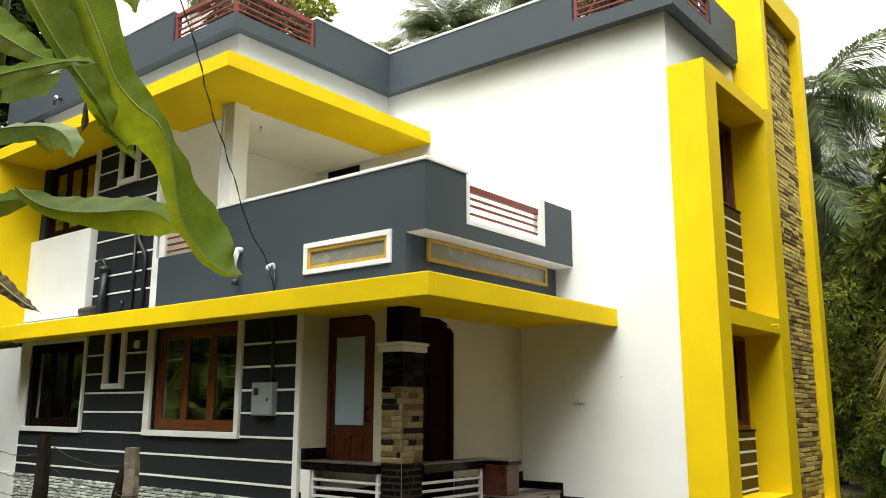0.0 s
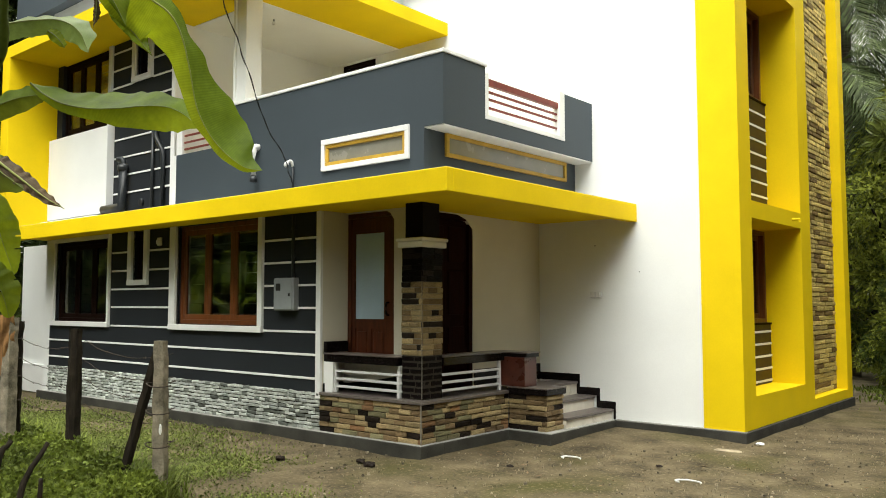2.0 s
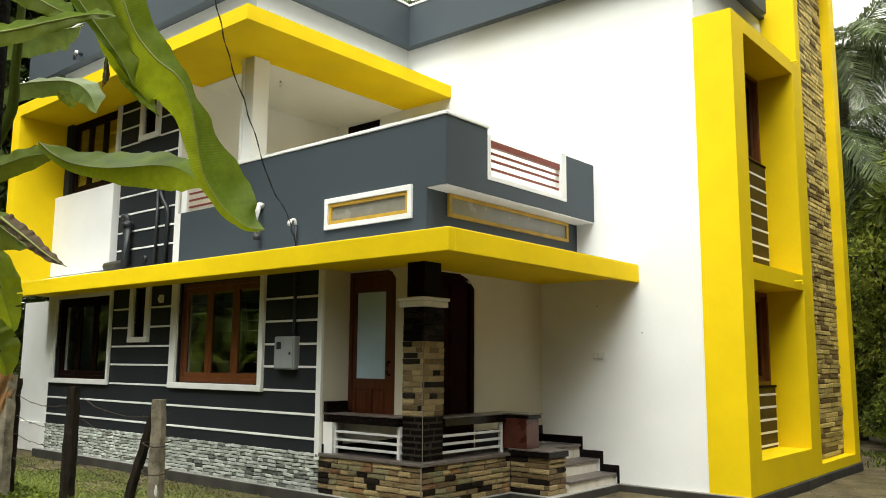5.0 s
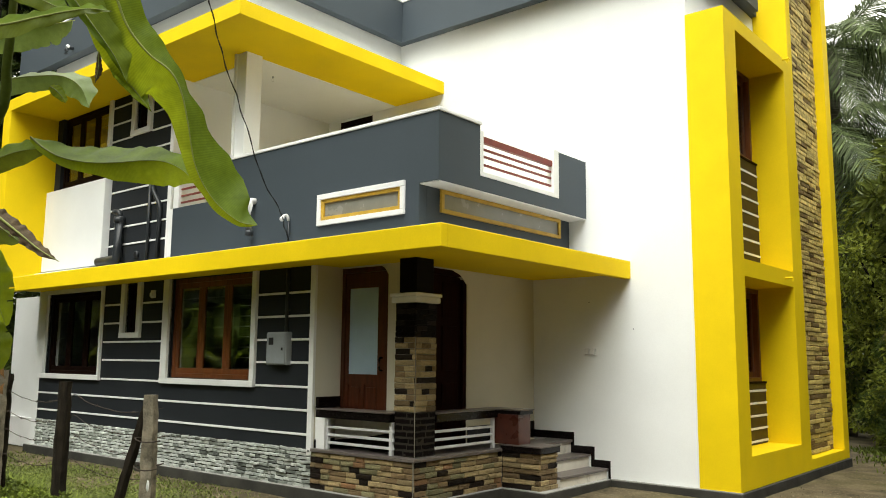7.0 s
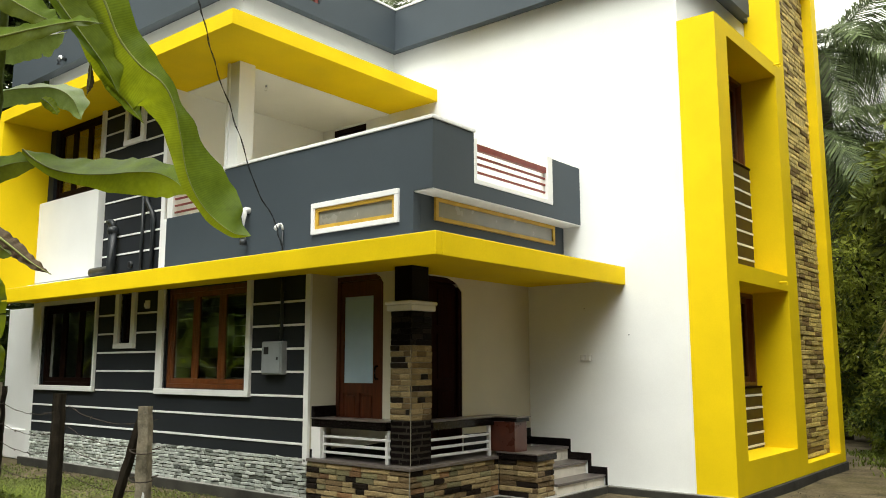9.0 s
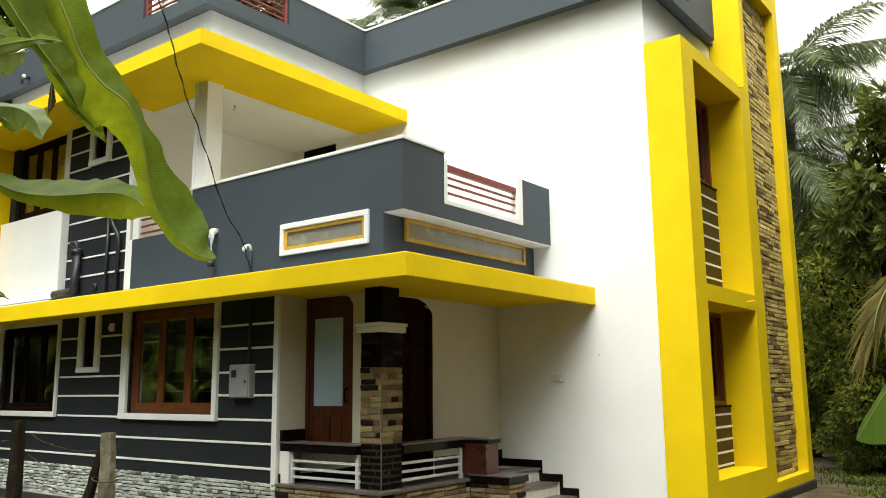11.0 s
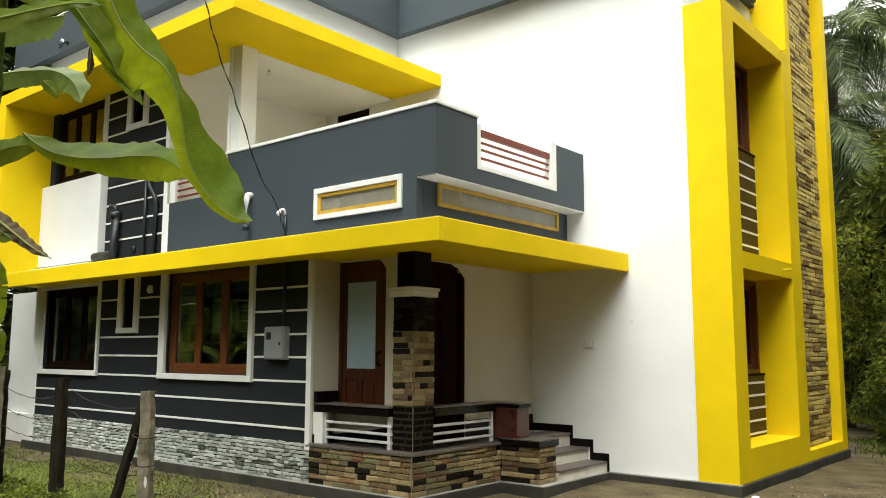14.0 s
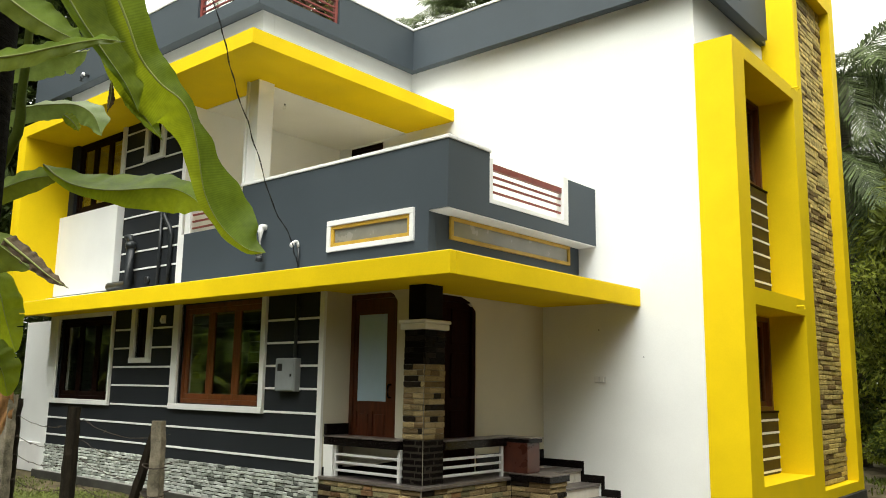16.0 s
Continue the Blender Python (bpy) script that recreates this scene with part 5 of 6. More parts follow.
# trees and palms round the house
palm((0.95, 13.7, 0), 9.2, "coconut palm with arching grey-green fronds", 26, 0.9, (0.1, 0.1), 48, 0.12)
palm((0.75, 12.9, 0), 7.0, "coconut palm with hanging fronds behind the house", 17, 0.95, (0.05, 0.1), 60)
palm((0.55, 13.2, 0), 18.0, "very tall coconut palm rising behind the yellow frame", 16, 0.9, (0.2, -0.4), 40)
palm((-8.0, 10.7, 0), 12.5, "young coconut palm with upright fronds behind the roof", 22, 0.5, (0.05, 0.1), 25, 0.6)
palm((-9.1, 10.05, 0), 12.1, "coconut palm with drooping fronds behind the roof", 14, 0.5, (0.1, 0.0), 75)
palm((-6.2, 12.9, 0), 14.2, "tall coconut palm behind the roof", 22, 0.8, (0.3, 0.1), 15)
palm((-2.4, 13.2, 0), 15.6, "tall coconut palm behind the roof", 18, 0.8, (0.1, 0.1), 55)
palm((-9.3, 3.9, 0), 12.0, "tall coconut palm beside the house", 15, 0.55, (0.1, 0.1), 35)
tree((-7.9, 5.0, 0), 11.7, 1.25, 2600, 0.20, LEAF_BUSH, "tall leafy tree behind the roof", 0.80, 14)
tree((-8.0, 6.6, 0), 10.6, 1.1, 3000, 0.17, LEAF_BUSH, "slender tree with small pale leaves behind the roof", 0.82, 10)
tree((-7.1, 3.2, 0), 10.0, 1.7, 3200, 0.26, LEAF_DRY, "tree with dry brown leaves behind the roof", 0.76, 12)
tree((-0.5, 7.6, 0), 10.1, 1.7, 3200, 0.26, LEAF_DRY, "tree with dry brown leaves behind the roof", 0.76, 12)
tree((3.85, 9.3, 0), 6.6, 1.15, 3600, 0.27, LEAF_FRESH, "mango tree with long green leaves", 0.55, 16)
tree((2.4, 12.4, 0), 5.7, 1.8, 17000, 0.15, LEAF_BUSH, "dense leafy shrub behind the house", 0.12, 26, "bush")
tree((3.6, 10.6, 0), 3.6, 1.4, 9000, 0.13, LEAF_BUSH, "dense dark green shrub behind the house", 0.08, 24, "bush")
tree((1.9, 13.6, 0), 3.9, 1.5, 9000, 0.15, LEAF_MANGO, "dark leafy shrub behind the house", 0.05, 22, "bush")
tree((3.4, 15.4, 0), 5.6, 2.2, 12000, 0.2, LEAF_MANGO, "leafy tree behind the shrubs", 0.1, 22)
tree((2.6, 11.0, 0), 1.5, 0.8, 4000, 0.11, LEAF_BUSH, "low weeds at the edge of the drive", 0.05, 14, "bush")

# low coconut palm beside the drive with one frond hanging in
low = empty("coconut_palm", "young coconut palm with long hanging fronds", "palm tree", (6.58, 3.70, 0), "coconut palms round the house")
part("trunk", tube([(0, 0, -0.1), (0, 0, 1.0), (0, 0, 1.9)], [0.2, 0.17, 0.12], 10), PALMBARK, low, smooth=True)
for tw, el, k in ((20, -40, 2), (90, -50, 2), (300, -45, 1), (340, -55, 1)):
    ob = child("frond", FRONDS[k], low)
    ob.matrix_basis = pose(0, 0, 1.9, 0, 0, tw) @ pose(0, 0, 0, 8, el, 0) @ Matrix.Scale(0.78, 4)
LEAF_OLDPALM = leaf_material("fading_palm_leaf", (0.36, 0.31, 0.12), (0.19, 0.17, 0.06), 0.4, 0.5, 3.0, 0.4, 0.2)
rp = catmull([(6.58, 3.70, 1.9), (5.95, 3.15, 2.85), (5.30, 2.70, 3.02), (4.88, 2.42, 2.88), (4.62, 2.22, 2.66), (4.475, 2.12, 2.39), (4.406, 2.07, 2.13)], 60)
v, f = [], []
for i in range(22, 60):
    s = (i - 22) / 37
    for half in (-1, 1):
        way = side(-0.85 + 0.6 * s, -0.52 - 0.45 * s, -0.25 * half) if half < 0 else side(0.05 - 0.3 * s, -1.0, 0.3)
        way = (way + Vector(rng.normal(size=3)) * 0.09).normalized()
        ln = rng.uniform(0.62, 0.92) * (1 - 0.35 * s)
        p = rp[i]
        mid = p + way * ln * 0.5
        tip = p + way * ln + Vector((0, 0, -0.16 * ln))
        wd = way.cross(F3).normalized() * rng.uniform(0.011, 0.018)
        k = len(v)
        v += [p - wd * 0.5, p + wd * 0.5, mid + wd, mid - wd, tip]
        f += [(k, k + 1, k + 2, k + 3), (k + 3, k + 2, k + 4)]
ob = child("frond", mesh_from("frond", v, f, LEAF_OLDPALM), low, "fading yellow-green frond hanging down")
ob.location = -Vector(low.location)
part("midrib", tube(rp, [0.022 - 0.0003 * i for i in range(60)], 7), RIB, ob, smooth=True)

tree((-14.2, 0.6, 0), 13.5, 2.6, 30000, 0.36, LEAF_GROVE, "leafy tree beyond the white fin wall", 0.05, 24)
tree((-14.8, -3.6, 0), 6.5, 2.2, 7000, 0.42, LEAF_FRESH, "leafy tree with fresh leaves beyond the end of the house", 0.06, 24)
for x0, y0, h in ((-16.2, -4.6, 9.0), (-16.0, -1.4, 9.0), (-19.0, -6.0, 10.0)):
    tree((x0, y0, 0), h, 2.2, 7000, 0.42, LEAF_GROVE, "leafy tree beyond the end of the house", 0.06, 24)
# dense trees added out of view beside the drive to block light into the porch
for x0, y0, h in ((10.2, -2.6, 11.0), (9.6, 0.6, 13.0), (9.6, 3.8, 13.0), (10.0, 7.2, 12.0)):
    tree((x0, y0, 0), h, 2.8, 16000, 0.55, LEAF_GROVE, "dense leafy tree added out of view to darken the porch", 0.05, 26)
# grove added round the drive: seen only in the window panes, also blocks low light
k = 0
for ring, (dist, step, h0) in enumerate(((12.5, 18, 9.5), (16.5, 15, 14.5))):
    for a in range(-215 + 7 * ring, 62, step):
        k += 1
        x0, y0 = 0.5 + dist * math.cos(radians(a)), -1.0 + dist * math.sin(radians(a))
        if x0 < 6 and y0 > 7 or x0 < -7 and y0 > -4.8:
            continue
        # the gap and the tree heights shape the light that reaches the porch
        if -98 < a < -26 and ring == 0:
            continue
        if -26 < a < 50 and ring == 0:
            x0 -= 1.6
        tree((x0 + rng.uniform(-0.7, 0.7), y0 + rng.uniform(-0.7, 0.7), 0), h0 * rng.uniform(0.9, 1.12) * (0.55 if -98 < a < -26 else 1.2 if -26 < a < 50 else 1.0), 3.2 + 0.5 * ring, 6000, 0.62, LEAF_GROVE, "leafy tree of the added grove round the house", 0.06, 26)

tree((1.2, 17.5, 0), 6.2, 2.4, 9000, 0.26, LEAF_MANGO, "dark leafy tree behind the shrubs", 0.05, 24)
# darker leaf green on this shrub takes the place of shade near the ground
tree((4.2, 13.2, 0), 4.4, 1.8, 9000, 0.15, LEAF_MANGO, "dense leafy shrub behind the house", 0.05, 24, "bush")
tree((1.0, 20.0, 0), 6.8, 2.4, 9000, 0.3, LEAF_MANGO, "tall leafy tree far behind the shrubs", 0.1, 24)
tree((3.2, 19.0, 0), 6.4, 2.2, 9000, 0.3, LEAF_BUSH, "tall leafy tree far behind the shrubs", 0.1, 24)
# same darker green here, standing in for low shade
tree((2.9, 10.6, 0), 2.6, 1.0, 5000, 0.12, LEAF_MANGO, "shrub beside the drive, leaves darkened to stand for shade", 0.08, 18, "bush")


# ---- fence ----
CONCRETE = material("weathered_concrete", (0.24, 0.205, 0.15), 0.95, vary=0.5, scale=8, bump=0.8, fine=60, other=(0.075, 0.066, 0.045))
OLDWOOD = material("weathered_wood", (0.021, 0.016, 0.010), 0.95, spec=0.15, vary=0.6, scale=6, bump=0.8, stretch=(5, 5, 0.6))
WIRE = material("rusty_wire", (0.06, 0.045, 0.035), 0.7, 0.6, bump=0.1)


def post(name, at, top, r, mat, label, sides=4, rough=0.012):
    th = empty(name, label, "fence post", at, "fence posts")
    d = Vector(top) - Vector(at)
    bm = tube([d * (i / 8) for i in range(-1, 9)], [r * (1.0 - 0.012 * i) for i in range(10)], sides)
    bmesh.ops.subdivide_edges(bm, edges=bm.edges[:], cuts=2, use_grid_fill=True)
    for v in bm.verts:
        v.co += Vector((noise.noise(v.co * 9), noise.noise(v.co * 9 + Vector((5, 1, 2))), 0.4 * noise.noise(v.co * 7))) * rough
    part("shaft", bm, mat, th)
    return th


PA, PB, PC = Vector((-0.26, -2.94, 0)), Vector((-2.20, -2.735, 0)), Vector((-2.89, -3.076, 0))
pa = post("fence_post", PA, (-0.31, -2.93, 1.326), 0.070, CONCRETE, "square weathered concrete fence post")
post("fence_post", PB, (-2.24, -2.71, 1.387), 0.074, OLDWOOD, "dark rotten wooden fence post", 7)
post("fence_post", PC, (-2.92, -3.06, 1.495), 0.08, CONCRETE, "square weathered concrete fence post")
post("fence_stick", (-0.62, -3.13, 0.0), (-0.45, -2.86, 1.28), 0.050, OLDWOOD, "leaning wooden stake beside the concrete post", 6)
post("fence_stick", (-2.99, -2.94, 0.0), (-2.99, -2.93, 1.455), 0.03, OLDWOOD, "wooden stake beside the concrete post", 6)


mark = bmesh.new()
bmesh.ops.create_icosphere(mark, subdivisions=2, radius=0.03)
for v in mark.verts:
    v.co = Vector((v.co.x * 0.7, v.co.y * 0.25, v.co.z * 1.5)) + Vector((noise.noise(v.co * 50), 0, noise.noise(v.co * 40))) * 0.012
part("paint_splash", mark, PVC, pa, "white paint splash").location = (0.095, -0.066, 0.62)


def wire(points, label):
    th = empty("barbed_wire", label, "wire", points[0], "barbed wires of the fence")
    pts = []
    for a, b in zip(points, points[1:]):
        a, b = Vector(a), Vector(b)
        for i in range(14):
            s = i / 14
            p = a.lerp(b, s) + Vector((0, 0, -0.09 * 4 * s * (1 - s) + 0.012 * noise.noise(Vector((s * 9, a.z, b.x)))))
            pts.append(p - Vector(points[0]))
    pts.append(Vector(points[-1]) - Vector(points[0]))
    part("strand", tube(pts, 0.0034, 5), WIRE, th)
    bm = bmesh.new()
    for i in range(2, len(pts) - 1, 3):
        for _ in range(2):
            d = Vector(rng.normal(size=3)).normalized() * 0.016
            q = tube([pts[i] - d, pts[i] + d], 0.0028, 4)
            me = bpy.data.meshes.new("tmp")
            q.to_mesh(me)
            q.free()
            bm.from_mesh(me)
            bpy.data.meshes.remove(me)
    ob = part("barbs", bm, WIRE, th)
    ob["kind"] = "stuff"


for z, dz in ((1.28, -0.06), (1.08, -0.05), (0.90, -0.03), (0.66, 0.0)):
    wire([(-7.4, -4.1, z + 0.02), (-2.86, -2.98, z), (-2.18, -2.64, z - 0.02), (-0.27, -2.84, z + dz)], "rusty sagging barbed wire")
for z in (0.99, 0.77, 0.50):
    th = empty("wire_tie", "rusty wire wound round the concrete post", "wire", (-0.28, -2.94, z))
    part("loop", tube([(0.115 * math.cos(a * 0.5), 0.115 * math.sin(a * 0.5), 0.01 * math.sin(a) - 0.03 * a / 14) for a in range(14)], 0.005, 5), WIRE, th)
DRYLEAF = material("dried_banana_leaf", (0.32, 0.165, 0.055), 0.85, vary=0.5, scale=5, bump=0.6, stretch=(6, 6, 1), other=(0.12, 0.055, 0.02))
dry = empty("dry_leaf", "dried brown banana leaf hung over the fence", "dead leaf", (-2.85, -2.98, 1.19))
dry.scale = (1.32, 1.32, 1.32)
bm = bmesh.new()
bmesh.ops.create_grid(bm, x_segments=40, y_segments=16, size=0.5)
for v in bm.verts:
    u, w = v.co.x + 0.5, v.co.y + 0.5
    low = -0.10 - 0.12 * math.sin(u * 5) + 0.09 * noise.noise(Vector((u * 9, 0, 0)))
    top = 0.25 + 0.03 * noise.noise(Vector((u * 5, 3, 0)))
    out = 0.05 * math.sin(u * 14) + 0.04 * noise.noise(Vector((u * 8, w * 3, 0))) - 0.06 * (1 - w)
    v.co = Vector((-0.769 * u * 0.62 + 0.639 * out, -0.639 * u * 0.62 - 0.769 * out - 0.06, low + (top - low) * w))
part("blade", bm, DRYLEAF, dry, smooth=True)
for a, b, c in (((2.16, -5.11, 0.0), (2.114, -5.069, 0.74), (2.115, -4.943, 1.01)), ((2.27, -5.28, 0.0), (2.239, -5.216, 0.90), (2.237, -5.153, 1.057)), ((2.02, -4.98, 0.0), (2.06, -4.96, 0.5), (2.16, -4.99, 0.86))):
    st = empty("dry_branch", "dark broken branch stuck among the weeds", "branch", a)
    q = [Vector(p) - Vector(a) for p in (a, b, c)]
    q[0].z -= 0.05
    part("stick", tube(catmull(q, 9), [0.021 - 0.0014 * i for i in range(9)], 7), OLDWOOD, st, smooth=True)

# ---- grass and weeds ----
def grass_field(name, label, spots, count, height, mat, width=0.012, spread=1.0):
    """Bent blades scattered over discs (x, y, radius)."""
    w = np.array([s[2] ** 2 for s in spots])
    pick = rng.choice(len(spots), count, p=w / w.sum())
    c = np.array(spots)[pick]
    a, r = rng.uniform(0, math.tau, count), np.abs(rng.normal(0, 0.55, count)) ** 0.8 * c[:, 2]
    p = np.stack([c[:, 0] + r * np.cos(a), c[:, 1] + r * np.sin(a), np.full(count, -0.02)], 1)
    h = height * rng.uniform(0.35, 1.15, count)
    ang = rng.uniform(0, math.tau, count)
    d = np.stack([np.cos(ang), np.sin(ang), 0 * ang], 1)
    s = np.stack([-np.sin(ang), np.cos(ang), 0 * ang], 1) * (width * rng.uniform(0.6, 1.6, count))[:, None]
    up = np.array([0, 0, 1.0])
    m = p + up * (h * 0.6)[:, None] + d * (h * 0.2 * spread)[:, None]
    t = p + up * (h * 0.95)[:, None] + d * (h * 0.65 * spread)[:, None]
    v = np.stack([p - s, p + s, m + s, m - s, t], 1).reshape(-1, 3)
    k = np.arange(count) * 5
    f = [(i, i + 1, i + 2, i + 3) for i in k] + [(i + 3, i + 2, i + 4) for i in k]
    ob = new(name, mesh_from(name, v.tolist(), f, mat))
    return tagged(ob, label, "grass", kind="stuff")


def weed_edge(x0):
    """How far back the weeds reach at x0."""
    return -2.42 - 0.13 * (x0 + 4.8) - (1.2 * (x0 + 0.3) ** 2 if x0 > -0.3 else 0.0) + 0.2 * noise.noise(Vector((x0 * 1.7, 4, 0)))


spots = []
for i in range(90):
    x0 = rng.uniform(-5.5, 0.9)
    spots.append((x0, weed_edge(x0) - 2.4 * rng.random() ** 1.4, rng.uniform(0.2, 0.42)))
grass_field("weeds", "tall green weeds and grass along the fence", spots, 60000, 0.30, GRASS, 0.006, 1.2)
grass_field("short_grass", "short thin grass on the soil", [(-3.5, -1.6, 1.6), (-6.0, -1.3, 1.3), (-1.4, -1.9, 1.0), (-8.4, -1.4, 1.1), (-2.2, -2.9, 1.4), (-4.6, -2.9, 1.6), (0.4, -2.6, 0.8)], 85000, 0.035, GRASS_DRY, 0.006, 1.4)
grass_field("edge_grass", "low grass at the edge of the drive", [(3.2, 9.2, 0.8), (3.6, 7.6, 0.6), (2.4, 10.6, 0.7)], 5000, 0.09, GRASS, 0.009)
cl = [((x0, weed_edge(x0) - 0.1 - 2.2 * rng.random() ** 1.6, rng.uniform(0.02, 0.27 + 0.12 * noise.noise(Vector((x0 * 2, 0, 0))))), rng.uniform(0.07, 0.16)) for x0 in rng.uniform(-5.0, 0.75, 900)]
tagged(new("weed_leaves", leaf_cloud(cl, 170000, 0.042, GRASS, "weed_leaves", slim=0.7)), "small-leaved green weeds round the fence posts", "weeds", kind="stuff")

# pebbles and litter on the soil
PEBBLE = material("pebbles", (0.20, 0.165, 0.11), 0.9, vary=0.5, bump=0.3, island=0.7, per="island")
LITTER = material("leaf_litter", (0.13, 0.085, 0.045), 0.9, vary=0.5, bump=0.3, island=0.6, per="island")


def free(x0, y0):
    return not (y0 > -0.15 and x0 < 0.15 or y0 > 1.45 and x0 < 0.75 or y0 > 3.0 and x0 < 2.45)


v, f = [], []
for i in range(7000):
    x0, y0 = rng.uniform(-4, 5.5), rng.uniform(-4.8, 5.0)
    if not free(x0, y0):
        continue
    r = 0.003 + 0.016 * rng.random() ** 5
    k = len(v)
    for a in range(6):
        q = r * rng.uniform(0.75, 1.25)
        v.append((x0 + q * math.cos(a * 1.047), y0 + q * math.sin(a * 1.047), -0.015))
        v.append((x0 + 0.7 * q * math.cos(a * 1.047), y0 + 0.7 * q * math.sin(a * 1.047), r * 0.4))
    for a in range(6):
        b = (a + 1) % 6
        f.append((k + 2 * a, k + 2 * b, k + 2 * b + 1, k + 2 * a + 1))
    f.append(tuple(k + 2 * a + 1 for a in range(6)))
tagged(new("pebbles", mesh_from("pebbles", v, f, PEBBLE)), "small grey and brown pebbles scattered on the soil", "pebbles", kind="stuff")
v, f = [], []
for i in range(1500):
    x0, y0 = rng.uniform(-4, 5.5), rng.uniform(-4.8, 5.5)
    if not free(x0, y0):
        continue
    a, r = rng.uniform(0, math.tau), rng.uniform(0.008, 0.026) if i % 12 else rng.uniform(0.03, 0.06)
    c, s = math.cos(a) * r, math.sin(a) * r
    k = len(v)
    v += [(x0 - c, y0 - s, 0.0), (x0 - s * 0.4, y0 + c * 0.4, 0.006), (x0 + c, y0 + s, 0.006), (x0 + s * 0.4, y0 - c * 0.4, 0.002), (x0, y0, 0.0)]
    f += [(k, k + 4, k + 1), (k + 1, k + 4, k + 2), (k + 2, k + 4, k + 3), (k + 3, k + 4, k)]
tagged(new("leaf_litter", mesh_from("leaf_litter", v, f, LITTER)), "dry brown leaf litter strewn on the soil", "leaf litter", kind="stuff")
for x0, y0, r in ((1.3, 0.9, 0.11), (2.73, 0.57, 0.12)):
    th = empty("plastic_loop", "pale scrap of plastic strip lying on the soil", "litter", (x0, y0, 0.01))
    part("strip", tube([(r * math.cos(a * 0.42), 0.6 * r * math.sin(a * 0.42), 0.006) for a in range(11)], 0.008, 6), PVC, th, smooth=True)

scrap = empty("paper_scrap", "crumpled white paper scrap lying on the soil", "litter", (2.55, 3.0, 0.0))
bm = bmesh.new()
bmesh.ops.create_icosphere(bm, subdivisions=2, radius=0.038)
for v in bm.verts:
    v.co = Vector((v.co.x * 1.5, v.co.y * 0.7, 0.02 + v.co.z * 0.5)) + Vector((noise.noise(v.co * 40), noise.noise(v.co * 40 + Vector((3, 1, 0))), noise.noise(v.co * 33))) * 0.02
part("paper", bm, PVC, scrap)
flat = empty("flat_stone", "flat pale piece of stone half sunk in the soil", "stone", (2.39, 2.45, 0.0))
bm = bmesh.new()
bmesh.ops.create_icosphere(bm, subdivisions=2, radius=0.1)
for v in bm.verts:
    v.co = Vector((v.co.x * 1.7, v.co.y * 0.9, v.co.z * 0.14)) + Vector((noise.noise(v.co * 14), noise.noise(v.co * 14 + Vector((3, 1, 0))), 0.3 * noise.noise(v.co * 20))) * 0.03
part("slab", bm, PEBBLE, flat)

for x0, y0, r in ((-1.05, -1.07, 0.055), (-0.09, -0.70, 0.06), (-0.30, -0.62, 0.045), (1.05, 0.15, 0.03), (2.2, 1.1, 0.028)):
    chip = empty("stone_chip", "dark broken piece of stone lying on the soil", "stone", (x0, y0, 0.0), "stone chips on the soil")
    bm = bmesh.new()
    bmesh.ops.create_icosphere(bm, subdivisions=1, radius=r)
    for v in bm.verts:
        v.co = Vector((v.co.x * 1.5, v.co.y * 0.9, v.co.z * 0.55 + 0.012)) + Vector((noise.noise(v.co * 30), noise.noise(v.co * 30 + Vector((2, x0, 0))), 0.4 * noise.noise(v.co * 26))) * r * 0.5
    part("chip", bm, STONE_DARK, chip)

# ---- fixtures on the walls ----
meter = empty("meter_box", "grey metal electricity meter box on the charcoal wall", "meter box", (-2.25, -0.01, 1.55))
part("body", boxes((-0.18, 0.20, -0.08, 0.02, 0.0, 0.41), bevel=0.012), BOXGREY, meter)
part("door", boxes((-0.165, 0.185, -0.095, -0.081, 0.015, 0.395), bevel=0.006), BOXGREY, meter)
part("sight_window", boxes((-0.12, -0.03, -0.099, -0.096, 0.25, 0.34), bevel=0.001), BLACK, meter, "small dark window")
part("latch", boxes((0.13, 0.155, -0.108, -0.096, 0.18, 0.215), bevel=0.004), BLACK, meter)
cond = empty("conduit", "dark conduit pipe running down to the meter box", "pipe", (-2.13, -0.03, 1.97))
part("pipe", tube([(0, 0, -0.02), (0, 0, 0.79)], 0.022, 10), PIPE, cond, smooth=True)
for z in (0.25, 0.6):
    part("clip", boxes((-0.035, 0.035, -0.012, 0.03, z, z + 0.025), bevel=0.003), PIPE, cond)
sw = empty("switch_plate", "small white double switch plate on the white wall", "switch", (0.37, Y_BACK - 0.012, 1.755))
part("plate", boxes((-0.078, 0.078, -0.03, 0.013, -0.042, 0.042), bevel=0.006), STEEL, sw, "pale back plate")
for a in (-0.04, 0.04):
    part("button", boxes((a - 0.025, a + 0.025, -0.042, -0.03, -0.032, 0.035), bevel=0.004), PVC, sw)
so = empty("vent_plate", "small white wall fitting near the narrow window", "wall fitting", (-5.25, -0.01, 2.57))
part("plate", boxes((-0.05, 0.05, -0.02, 0.012, -0.06, 0.06), bevel=0.006), PVC, so)
part("cap", boxes((-0.03, 0.035, -0.05, -0.021, -0.04, 0.02), bevel=0.008), PVC, so)

hook = empty("ceiling_hook", "small grey hook in the white balcony ceiling", "hook", (-3.74, 0.88, 5.874))
part("ring", tube([(0.03 * math.cos(a * 0.7), 0, -0.05 + 0.03 * math.sin(a * 0.7)) for a in range(9)], 0.006, 6), STEEL, hook, smooth=True)
part("stem", tube([(0, 0, 0.004), (0, 0, -0.022)], 0.014, 8), BOXGREY, hook)
drain = empty("vent_pipe", "thick dark drain pipe on the charcoal wall", "pipe", (-6.22, -0.10, 3.12))
